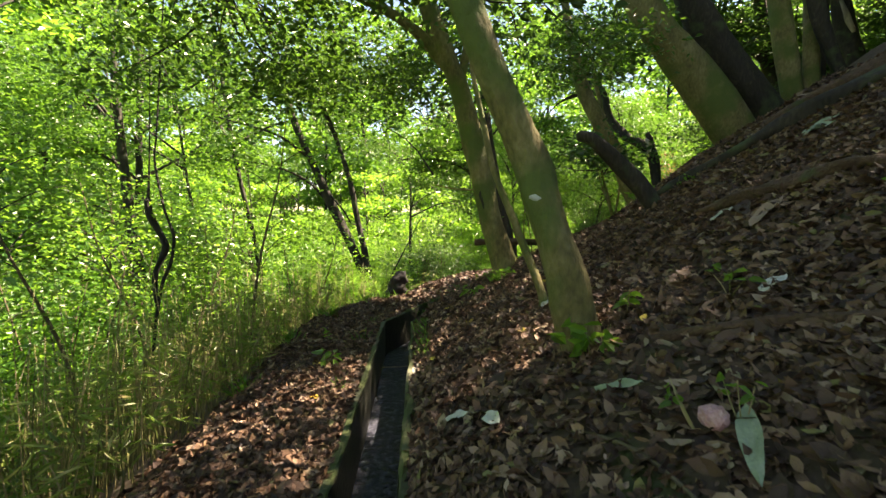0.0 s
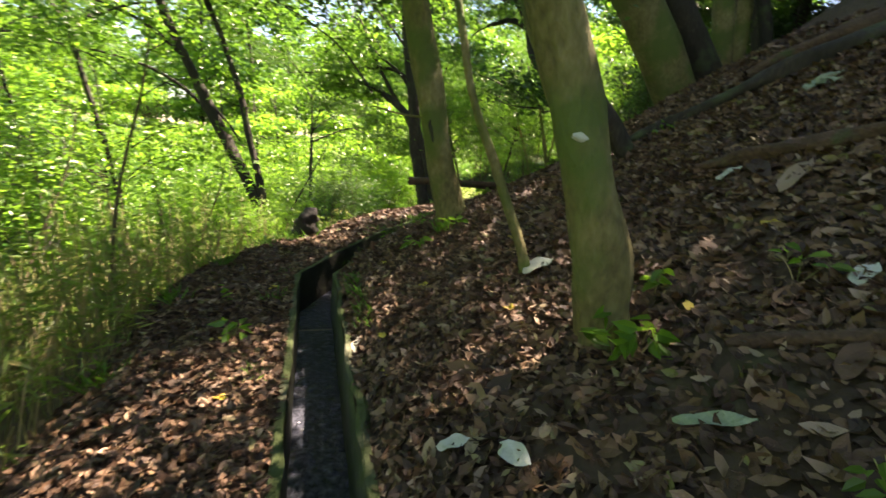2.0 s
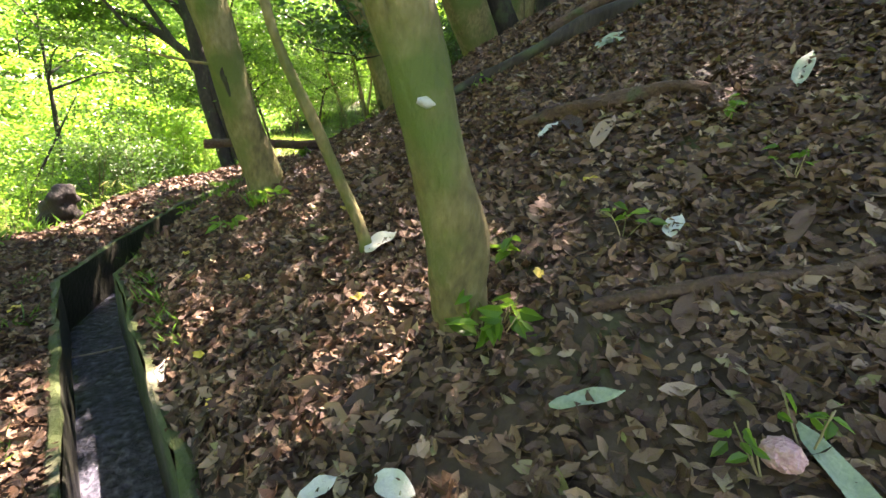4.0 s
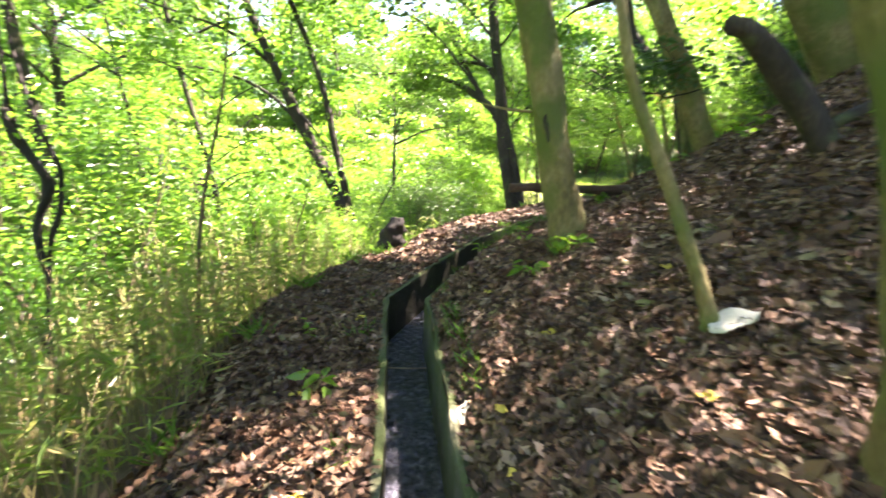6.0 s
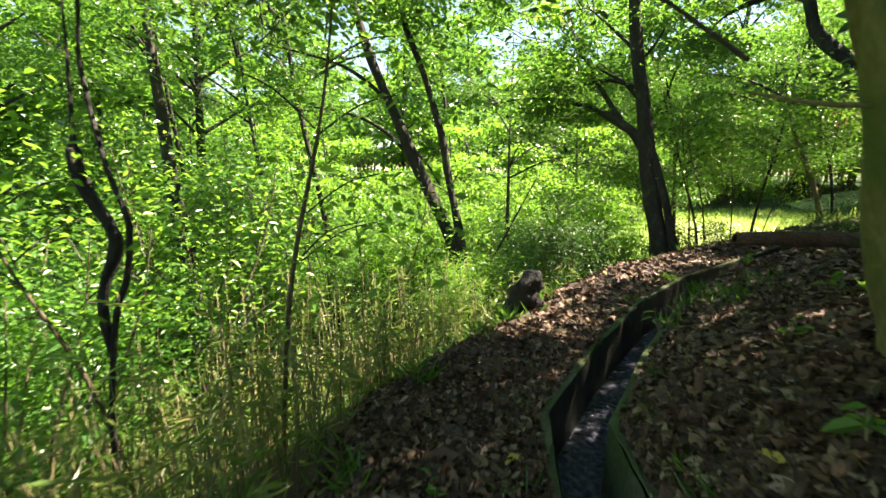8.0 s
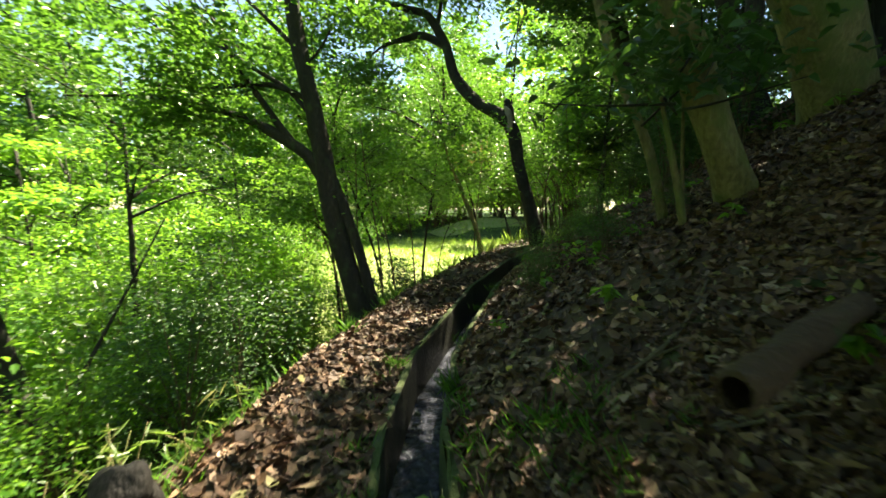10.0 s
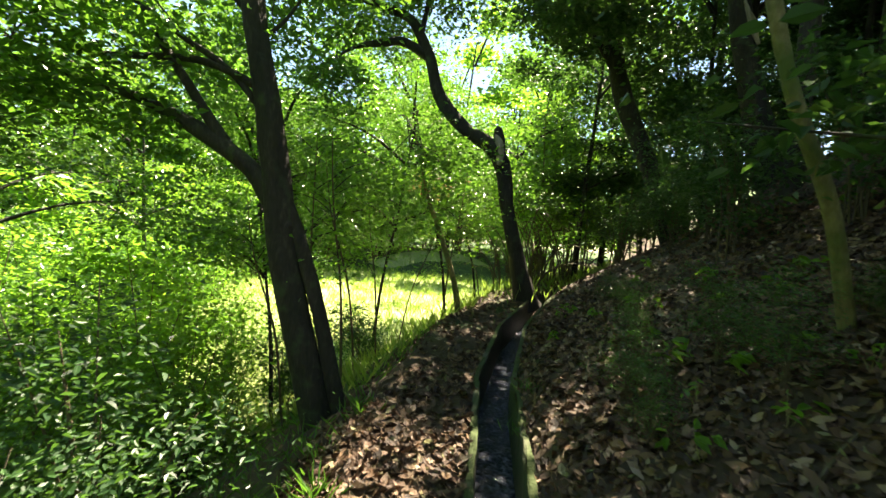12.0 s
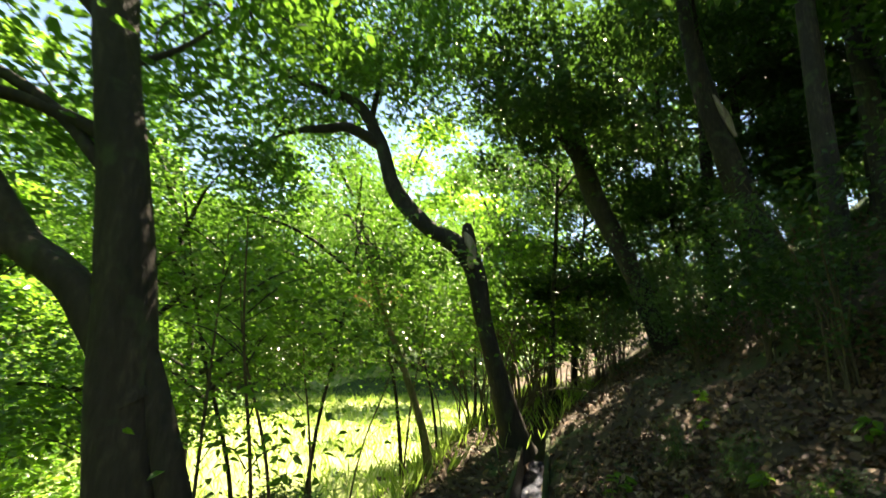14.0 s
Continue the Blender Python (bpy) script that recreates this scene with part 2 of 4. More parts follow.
def clumped(centre, spread, sprigs, each, rng):
    """Sprays gathered in clumps with gaps between them."""
    k = max(3, sprigs // 13)
    u = rng.normal(0, 1, (k, 3))
    u /= np.linalg.norm(u, axis=1)[:, None]
    c = np.array(centre) + u * np.array(spread) * (rng.uniform(.1, 1, k) ** .45)[:, None]
    return np.vstack([sprays(x, (.5, .5, .22), 13, each, rng) for x in c])


def twig_lines(tips, frm, rng, radius=.006):
    """Thin twigs from a limb's end out to some of the sprays."""
    out = []
    for p in tips:
        a = np.array(frm) + rng.normal(0, .12, 3)
        mid = (a + p) / 2 + rng.normal(0, .12, 3)
        out.append(tube([(*a, radius * 2), (*mid, radius * 1.4), (*p, radius * .5)], 4, 3, 0, rng))
    return out


# ---- ground ----
SPINE = np.array([(-.42, -9), (-.42, 2.5), (-.44, 4.98), (.03, 5.95), (.76, 7.2), (1.55, 8.17), (3.5, 9.85), (5.2, 10.95), (7.6, 12.0), (12.0, 13.6), (30.0, 20.0)])
SPINE_Z = np.array([-.19, -.19, -.19, -.18, -.16, -.12, .0, .14, .36, .42, .42])


def along(x, y):
    """Signed distance from the channel's centre line (hill side positive) and the height of its rim."""
    x, y = np.asarray(x, float), np.asarray(y, float)
    best = np.full(x.shape, 1e9)
    side, rim = np.zeros(x.shape), np.zeros(x.shape)
    for (a, b), (za, zb) in zip(zip(SPINE, SPINE[1:]), zip(SPINE_Z, SPINE_Z[1:])):
        e = b - a
        u = np.clip(((x - a[0]) * e[0] + (y - a[1]) * e[1]) / (e @ e), 0, 1)
        dx, dy = x - a[0] - u * e[0], y - a[1] - u * e[1]
        d = np.hypot(dx, dy)
        near = d < best
        best = np.where(near, d, best)
        side = np.where(near, np.where(dx * e[1] - dy * e[0] > 0, d, -d), side)
        rim = np.where(near, za + u * (zb - za), rim)
    return side, rim


def wave(x, y):
    return (.5 * np.sin(1.7 * x + .6 * y + 1.1) * np.sin(1.1 * y - .7 * x) + .3 * np.sin(3.9 * x - 1.3 * y) * np.sin(3.1 * y + .9 * x + 2)
            + .2 * np.sin(8.3 * x + 2.1 * y) * np.sin(7.1 * y - 2.9 * x + .7))


def ground_z(x, y):
    d, rim = along(x, y)
    r = np.maximum(d - .22, 0)
    up = .1 * np.minimum(r / .15, 1) + .56 * np.minimum(r, 2) + .74 * np.clip(r - 2, 0, 5) + .3 * np.clip(r - 7, 0, 20)
    l = np.maximum(-d - 1.0, 0)
    floor = -2.8 + 1.7 * np.clip((x - 1) / 6, 0, 1) + np.minimum(.5 * np.maximum(np.hypot(x - 3, y - 8) - 27, 0), 16)
    drop = np.maximum(rim - .03 - .75 * l, np.minimum(floor, rim - .05))
    z = np.where(d > .2, rim + up, np.where(d < -.2, np.where(l > 0, drop, rim - .03), rim - .03))
    away = np.clip((np.abs(d) - .25) / .6, 0, 1)
    return z + .07 * away * wave(x, y)


def axis(lo, hi, near_lo, near_hi, fine, coarse):
    a = [near_lo]
    step = fine
    while a[0] > lo:
        step = min(step * 1.25, coarse)
        a.insert(0, a[0] - step)
    a += list(np.arange(near_lo + fine, near_hi, fine))
    step = fine
    while a[-1] < hi:
        step = min(step * 1.25, coarse)
        a.append(a[-1] + step)
    return np.array(a)


def in_ditch(x, y, half):
    d, _ = along(x, y)
    return np.abs(d) < half


def meadow_open(x, y):
    """The sunlit clearing beyond the crooked tree."""
    u = ((x - 13) * .75 + (y - 22) * .66) / 13
    w = (-(x - 13) * .66 + (y - 22) * .75) / 7.5
    return u * u + w * w < 1


def field_open(x, y):
    """The sunlit field on the valley floor."""
    return ((x + 4) / 15) ** 2 + ((y - 26) / 8.5) ** 2 < 1


gx, gy = axis(-400, 400, -2.6, 5.2, .07, 30), axis(-300, 500, -.5, 11.5, .07, 30)
X, Y = np.meshgrid(gx, gy, indexing="ij")
Z = ground_z(X, Y)
D, RIM = along(X, Y)
Z = np.where(np.abs(D) < .19, RIM - .6, Z)
ii, jj = np.meshgrid(np.arange(len(gx) - 1), np.arange(len(gy) - 1), indexing="ij")
N = len(gy)
quads = np.stack([ii * N + jj, (ii + 1) * N + jj, (ii + 1) * N + jj + 1, ii * N + jj + 1], -1).reshape(-1, 4)
ground = put("ground", np_mesh("ground", np.stack([X, Y, Z], -1).reshape(-1, 3), quads, SOIL, True))
ground.data.materials.append(UNDERGROWTH)
ground.data.materials.append(MEADOW)
cells = quads[:, 0]
side = D.reshape(-1)[cells]
ground.data.polygons.foreach_set("material_index", np.where(field_open(X, Y).reshape(-1)[cells] & (side < -8), 2, ((side < -3.4) | (side > 5.2)).astype(np.int32)).astype(np.int32))
tagged(ground, "dark forest soil sloping down from a wooded hillside", "ground", kind="structure")


def offset_line(line, off):
    """The line moved sideways (hill side positive), with mitred corners."""
    e = np.diff(line, axis=0)
    e /= np.linalg.norm(e, axis=1)[:, None]
    nr = np.stack([e[:, 1], -e[:, 0]], -1)
    out = [line[0] + nr[0] * off]
    for i in range(1, len(line) - 1):
        b = nr[i - 1] + nr[i]
        b /= np.linalg.norm(b)
        out.append(line[i] + b * off / max(b @ nr[i], .5))
    out.append(line[-1] + nr[-1] * off)
    return np.array(out)


def densify(line, zs, step=.12):
    out, z = [], []
    for a, b, za, zb in zip(line, line[1:], zs, zs[1:]):
        k = max(2, int(np.linalg.norm(b - a) / step))
        for u in np.linspace(0, 1, k, endpoint=False):
            out.append(a + u * (b - a))
            z.append(za + u * (zb - za))
    out.append(line[-1]), z.append(zs[-1])
    return np.array(out), np.array(z)


CH, CHZ = SPINE[:9].copy(), SPINE_Z[:9].copy()
CH[0] = (-.42, -4)


def strip(profile, name, mat, worn=.012, seed=5):
    """A profile of (offset, height) drawn along the channel as one mesh, with worn edges."""
    rng = np.random.default_rng(seed)
    rows = []
    for off, h in profile:
        line, z = densify(offset_line(CH, off), CHZ)
        k = np.arange(len(line))
        w = worn * (np.sin(k * .9 + off * 9) * .4 + rng.uniform(-1, 1, len(line)) * .5)
        rows.append(np.column_stack([line[:, 0] + w, line[:, 1], z + h + w * .8]))
    ln = min(len(r) for r in rows)
    rows = [r[np.linspace(0, len(r) - 1, ln).astype(int)] for r in rows]
    v = np.vstack(rows)
    q = []
    for r in range(len(rows) - 1):
        k = np.arange(ln - 1)
        q.append(np.stack([r * ln + k, r * ln + k + 1, (r + 1) * ln + k + 1, (r + 1) * ln + k], -1))
    return np_mesh(name, v, np.vstack(q), mat, False)


ditch = empty("irrigation_channel", (0, 0, 0), "narrow mossy concrete irrigation channel with running water", "channel", kind="structure")
put("channel_rim", strip([(-.215, -.3), (-.215, -.02), (-.205, -.006), (-.17, -.002), (-.158, -.01)], "channel_rim", CONCRETE, .016), ditch, "mossy concrete rim")
put("channel_wall", strip([(-.158, -.01), (-.152, -.03), (-.15, -.2), (-.15, -.54)], "channel_wall", SHADED_WET_WALL, .006), ditch, "wet wall painted black for shade")
put("channel_rim", strip([(.158, .02), (.17, .03), (.2, .026), (.215, .01), (.215, -.3)], "channel_rim", CONCRETE, .02, seed=6), ditch, "mossy concrete rim")
put("channel_wall", strip([(.15, -.54), (.15, -.2), (.152, -.02), (.158, .02)], "channel_wall", CONCRETE, .006, seed=7), ditch, "green mossy wall")
put("channel_bed", strip([(-.16, -.53), (.16, -.53)], "channel_bed", SHADED_WET_WALL, 0), ditch)
put("channel_water", strip([(-.149, -.41), (-.05, -.402), (.05, -.41), (.149, -.405)], "channel_water", WATER, .004), ditch, "rippled running water with painted grey sky sheen")


# ---- trees ----
def tree(at, label, trunk_parts, crown, name="tree", bark=BARK, leaf=LEAF_MID, size=.11, width=.5, seed=1, group="", near=True, twigs=0):
    """A tree: trunk and limbs as tapered tubes, and a crown of sprays (centre, spread, sprigs, leaves each)."""
    rng = np.random.default_rng(seed)
    root = empty(name, at, label, "tree", group)
    o = np.array(at)
    for i, (kind, pts) in enumerate(trunk_parts):
        limb(kind, pts, bark, root, seed=seed + i, sides=14 if kind == "trunk" else 9)
    if crown:
        p = np.vstack([clumped(c, s, k, e, rng) for c, s, k, e in crown])
        v, t = (leaf_array if near else diamond_array)(p, size, width, rng)
        put("crown", np_mesh("crown", v - o, t, leaf), root)
    if twigs:
        ends = np.array([q[-1][:3] for k, q in trunk_parts])
        pick = p[rng.choice(len(p), twigs, replace=False)]
        near_end = [ends[np.argmin(np.linalg.norm(ends - x, axis=1))] for x in pick]
        pieces = sum((twig_lines([x], e, rng) for x, e in zip(pick, near_end) if np.linalg.norm(x - e) < 3), [])
        if pieces:
            v, t = joined(pieces)
            tagged(put("twig", np_mesh("twig", v - o, t, BARK_DARK, True), root), kind="stuff")
    return root


tree((.72, 2.25, .33), "straight olive-barked tree on the slope beside the channel",
     [("trunk", [(.8, 2.28, .15, .16), (.7, 2.24, .5, .118), (.61, 2.22, .8, .108), (.49, 2.27, 1.19, .1), (.38, 2.3, 1.5, .096), (.1, 2.32, 2.1, .09), (-.3, 2.38, 3.2, .08), (-.65, 2.45, 4.6, .06), (-.85, 2.55, 6.2, .03)]),
      ("limb", [(-.15, 2.36, 2.8, .05), (.3, 2.7, 3.5, .035), (.6, 3.2, 4.3, .015)]), ("limb", [(-.35, 2.4, 3.4, .045), (-1, 2.2, 4.2, .03), (-1.9, 2.3, 4.7, .012)]), ("limb", [(-.3, 2.38, 3.1, .05), (-1.1, 2.8, 3.6, .04), (-2.2, 3.4, 4.1, .025), (-3.6, 4.2, 4.3, .008)]),
      ("limb", [(-.55, 2.45, 4.3, .04), (-.6, 3.3, 4.9, .025), (-.7, 4.2, 5.2, .01)])],
     [((-.4, 2.2, 5.4), (2.3, 2.3, 1.2), 92, 26), ((.6, 3.1, 4.5), (1.3, 1.3, .6), 60, 24), ((-1.7, 3.3, 3.2), (1.0, 1.0, .3), 60, 20), ((-.2, 4.0, 3.4), (.9, .7, .3), 40, 20), ((-2.9, 3.6, 3.9), (2.0, 2.2, .7), 65, 24), ((-3.4, 3.4, 2.9), (1.3, 1.2, .5), 110, 24), ((-1.6, 3.2, 3.25), (1.2, 1.0, .35), 80, 24)], seed=11, leaf=LEAF_EVERGREEN, size=.085, twigs=60)
patch = limb("lichen_patch", [(.40, 2.203, 1.204, .008), (.43, 2.195, 1.2, .017), (.46, 2.19, 1.196, .009)], PALE_LEAF, None, seed=5)
patch.parent = bpy.data.objects["tree"]
patch.matrix_parent_inverse = Matrix.Translation((-.72, -2.25, -.33))
tagged(patch, "pale lichen patch")
tree((.74, 4.58, .42), "pale olive-barked tree with an old scar in its trunk",
     [("trunk", [(.78, 4.6, .2, .18), (.74, 4.58, .5, .135), (.57, 4.57, 1.06, .123), (.42, 4.55, 1.64, .116), (.22, 4.58, 2.36, .104), (0, 4.6, 2.9, .1), (-.3, 4.7, 3.8, .07), (-.5, 4.8, 5.2, .03)]),
      ("limb", [(.12, 4.6, 2.6, .07), (-.35, 4.6, 3.05, .055), (-1.1, 4.5, 3.35, .04), (-2, 4.4, 3.4, .02)]),
      ("limb", [(.2, 4.58, 2.4, .05), (.35, 4.7, 3.2, .045), (.5, 5, 4.2, .02)]),
      ("limb", [(-.2, 4.66, 3.5, .06), (-1.0, 5.2, 4.1, .045), (-2.2, 6.0, 4.6, .03), (-3.8, 7.0, 4.9, .008)]),
      ("limb", [(.5, 4.55, 1.36, .012), (.2, 4.5, 1.36, .009), (-.05, 4.5, 1.4, .004)])],
     [((-.5, 4.8, 4.9), (2.2, 1.8, 1.1), 66, 26), ((-1.2, 4.5, 3.3), (1.3, .8, .4), 90, 22), ((-2.4, 4.9, 2.6), (1.2, 1.1, .45), 140, 24), ((-1.0, 5.9, 2.8), (1.3, 1.0, .4), 120, 24), ((.0, 6.6, 3.1), (1.0, .8, .4), 60, 24), ((1.5, 6.2, 3.4), (1.3, 1.2, .5), 100, 24), ((.6, 5, 4.6), (1.4, 1.4, .8), 60, 24), ((-3.2, 6.6, 4.6), (2.3, 2.3, .9), 150, 22)], seed=12, leaf=LEAF_EVERGREEN, size=.085, twigs=60)
tree((.72, 3.05, .48), "slender young tree beside a bleached leaf on the slope",
     [("trunk", [(.74, 3.03, .38, .042), (.72, 3.05, .54, .034), (.56, 3.18, .99, .028), (.41, 3.3, 1.38, .025), (.33, 3.36, 1.7, .022), (.2, 3.5, 2.4, .017), (.15, 3.6, 3.2, .008)])],
     [((.2, 3.5, 2.9), (.5, .5, .4), 26, 16)], seed=13, leaf=LEAF_DARK, twigs=10)
tree((2.25, 3.92, .95), "leaning dead grey trunk broken at its top",
     [("trunk", [(2.35, 3.9, .75, .1), (2.21, 3.92, .95, .086), (1.85, 3.96, 1.42, .082), (1.46, 4.0, 1.79, .066), (1.3, 4.02, 1.86, .05)])], None, seed=14, bark=BARK_DARK)
F = [("trunk", [(2.28, 10.75, -1.1, .22), (2.15, 10.88, -.57, .175), (1.84, 11.21, 1.0, .142), (1.68, 11.37, 2.3, .124), (1.51, 11.54, 3.35, .112), (1.4, 11.6, 4.4, .085), (1.3, 11.7, 5.8, .05), (1.2, 11.8, 7, .02)]),
     ("limb", [(1.84, 11.2, 1.3, .1), (1.68, 11.37, 1.66, .1), (1.51, 11.54, 1.92, .09), (1.23, 11.84, 2.17, .08), (.94, 12.14, 2.37, .06), (.59, 12.5, 2.54, .045), (-.2, 12.9, 2.7, .03), (-1.2, 13, 2.6, .012)]),
     ("limb", [(1.45, 11.6, 1.95, .06), (1.13, 11.94, 2.56, .05), (.86, 12.23, 3.11, .04), (.5, 12.6, 4, .02)]),
     ("limb", [(1.66, 11.39, 2.35, .04), (1.36, 11.7, 2.8, .032), (1.03, 12.04, 3.08, .026), (.66, 12.43, 3.43, .02), (0, 12.9, 3.7, .008)]),
     ("limb", [(1.56, 11.5, 2.66, .045), (1.15, 11.92, 2.87, .038), (.53, 12.56, 2.87, .026), (-.2, 13, 2.9, .01)]),
     ("limb", [(1.5, 11.55, 3.3, .04), (1.2, 11.8, 3.7, .03), (.7, 12.2, 4.3, .012)]),
     ("limb", [(1.5, 11.5, 3.0, .03), (1.9, 11.7, 3.5, .02), (2.3, 12, 4.2, .008)])]
tree((2.15, 10.88, -.9), "forked dark tree on the bank below the path", F,
     [((.6, 12.3, 3.9), (2.2, 1.8, 1.1), 200, 24), ((.2, 12.8, 2.7), (1.6, 1.2, .45), 120, 24), ((1.4, 11.8, 5.6), (2.3, 2.2, 1.3), 120, 24)], seed=15, leaf=LEAF_MID, bark=BARK_DARK, twigs=50)
tree((2.3, 10.72, -.9), "short leaning grey trunk against the forked tree",
     [("trunk", [(2.4, 10.62, -1.0, .1), (2.23, 10.8, -.2, .083), (2.1, 10.94, .49, .072), (1.93, 11.11, 1.2, .06), (1.75, 11.4, 2.0, .03)])], None, seed=16, bark=BARK_DARK)
tree((6.95, 12.05, .35), "crooked old tree with a broken knob and a sideways crown",
     [("trunk", [(7.05, 12.0, .1, .28), (6.93, 12.07, .5, .2), (6.66, 12.35, 1.96, .13), (6.47, 12.54, 3.01, .155), (5.98, 13.06, 3.5, .135), (5.62, 13.43, 4.11, .12), (5.44, 13.61, 4.86, .11), (5.16, 13.9, 5.5, .08), (4.78, 14.3, 5.7, .08), (4.16, 14.94, 6.1, .05), (3.5, 15.3, 6.9, .02)]),
      ("limb", [(5.46, 13.6, 4.8, .1), (5.1, 13.95, 5.05, .09), (4.81, 14.27, 5.02, .07), (4.3, 14.6, 4.8, .03), (3.9, 14.8, 4.3, .012)]),
      ("limb", [(6.5, 12.5, 2.9, .12), (6.42, 12.5, 3.3, .1), (6.35, 12.5, 3.5, .07)]),
      ("limb", [(5.3, 13.7, 5.2, .06), (5.6, 13.9, 6.2, .04), (5.9, 14.2, 7.4, .015)])],
     [((4.6, 14.5, 6.4), (2.1, 2.0, 1.2), 300, 26), ((5.9, 14.2, 7.6), (2.0, 1.9, 1.1), 290, 26), ((6.7, 13.3, 8.3), (1.7, 1.5, .9), 210, 26), ((4.1, 14.8, 4.6), (.7, .7, 1.4), 90, 24)], seed=17, bark=BARK_DARK, twigs=50)
P = [("trunk", [(-.6, 10.55, -3.2, .218), (-.83, 10.6, -2.82, .185), (-1.2, 10.7, -1.75, .168), (-1.45, 10.75, -.9, .143), (-1.87, 10.84, .07, .116), (-2.54, 10.95, 1.43, .109), (-3.03, 11.0, 2.48, .088), (-3.47, 11.1, 3.5, .076), (-3.9, 11.2, 5, .042), (-4.2, 11.3, 6.5, .017)]),
     ("trunk", [(-1.4, 10.74, -1.0, .101), (-1.6, 10.78, .0, .080), (-1.8, 10.82, .9, .071), (-1.98, 10.86, 1.8, .063), (-2.31, 10.94, 2.82, .055), (-2.7, 11.0, 3.8, .050), (-3, 11, 5.4, .017)]),
     ("limb", [(-2.3, 10.92, 1.0, .042), (-3.06, 11.11, 1.81, .034), (-4.08, 11.35, 2.24, .025), (-5.65, 11.71, 2.44, .010)]),
     ("limb", [(-2.6, 10.96, 1.6, .034), (-2.2, 10.8, 1.2, .025), (-1.95, 10.8, .8, .013)]),
     ("limb", [(-3.0, 11.0, 2.4, .042), (-3.7, 10.6, 2.9, .029), (-4.9, 10.2, 3.2, .013)]),
     ("limb", [(-1.3, 10.7, -1.2, .025), (-.6, 10.9, .2, .017), (-.2, 11, 1.0, .007)])]
tree((-.83, 10.6, -2.8), "twin-stemmed dark tree leaning over the valley", P,
     [((-3.9, 11.2, 4.8), (2.4, 2.4, 1.5), 260, 24), ((-4.6, 11.4, 2.5), (1.4, 1, .5), 70, 22), ((-2.6, 9.9, 4.0), (2.0, 1.8, .9), 130, 24), ((-.4, 11.0, 5.2), (1.6, 1.6, .8), 120, 24)], seed=18, leaf=LEAF_MID, bark=BARK_DARK, near=False, twigs=60)
tree((-6.4, 10.1, -2.3), "dark straight tree down in the valley",
     [("trunk", [(-6.3, 10.15, -3.1, .28), (-6.51, 10.12, -1.6, .2), (-6.7, 10.1, -.2, .14), (-6.85, 10.1, 1.2, .11), (-7, 10.1, 3.5, .08), (-7.1, 10.2, 5.5, .03)])],
     [((-7, 10.2, 4.2), (2, 2, 1.6), 150, 24)], seed=19, bark=BARK_DARK, near=False, twigs=20)
for i, (pts, br, lab) in enumerate([
        ([(5.05, 6.5, 1.7, .42), (4.82, 6.51, 2.17, .31), (3.75, 6.63, 3.54, .28), (3.17, 6.69, 4.3, .25), (2.5, 6.8, 5.6, .15), (2.2, 6.9, 7.2, .05)], BARK, "thick leaning tree on the hillside"),
        ([(5.5, 6.55, 2.1, .34), (5.33, 6.6, 2.6, .25), (4.3, 6.71, 3.86, .235), (3.9, 6.75, 4.5, .21), (3.3, 6.9, 6, .12), (3, 7, 7.6, .04)], BARK_DARK, "thick dark leaning tree on the hillside"),
        ([(5.9, 6.8, 2.3, .2), (5.81, 6.81, 2.89, .155), (5.42, 6.85, 4.53, .14), (5.2, 6.9, 6.3, .07)], BARK, "upright stem of a tree clump on the hillside"),
        ([(6.1, 6.78, 2.4, .15), (6.07, 6.79, 2.91, .111), (5.91, 6.8, 4.56, .1), (5.8, 6.8, 6.4, .05)], BARK, "thin upright stem of a tree clump on the hillside"),
        ([(6.35, 6.45, 2.6, .14), (6.2, 6.48, 3.3, .1), (5.74, 6.53, 4.43, .1), (5.4, 6.6, 6.2, .05)], BARK_DARK, "dark upright stem of a tree clump on the hillside")]):
    top = pts[-1]
    tree(pts[0][:3], lab, [("trunk", pts), ("limb", [(*pts[-2][:3], .06), (top[0] - .6, top[1] - 1, top[2] - .6, .03), (top[0] - 1.2, top[1] - 2, top[2] - .3, .01)])],
         [((top[0] + 1.3, top[1] - .3, top[2]), (2.6, 2.6, 1.1), 78, 24)], seed=30 + i, size=.15, near=False, bark=br, leaf=LEAF_DARK if i % 2 else LEAF_MID, twigs=25)
tree((10.1, 10.55, 1.5), "bent dark tree at the foot of the shaded hillside",
     [("trunk", [(10.3, 10.4, 1.0, .33), (10.14, 10.53, 1.66, .26), (9.59, 11.1, 3.57, .185), (9.13, 11.58, 5.14, .18), (8.85, 11.87, 7.5, .13), (8.6, 12, 9.5, .04)]),
      ("limb", [(9.1, 11.6, 5.2, .1), (8.6, 11.9, 5.9, .08), (7.9, 12.3, 6.3, .04), (7.2, 12.6, 6.2, .015)])],
     [((8.2, 12.1, 6.7), (2.1, 2, 1.6), 330, 24), ((7.2, 11.4, 6.0), (1.2, 1.2, 1.2), 120, 24)], seed=41, bark=BARK_DARK, leaf=LEAF_DARK, size=.14, twigs=40)
tree((9.4, 8.8, 2.9), "dark tree with a painted sunlit patch on the hillside",
     [("trunk", [(9.55, 8.6, 2.4, .3), (9.33, 8.85, 3.18, .25), (9.03, 9.16, 4.66, .2), (8.8, 9.4, 6.19, .15), (8.6, 9.6, 8.5, .06)])],
     [((8.4, 9.5, 7.6), (2.2, 2.2, 1.5), 200, 24)], seed=42, bark=BARK_DARK, leaf=LEAF_DARK, twigs=20)
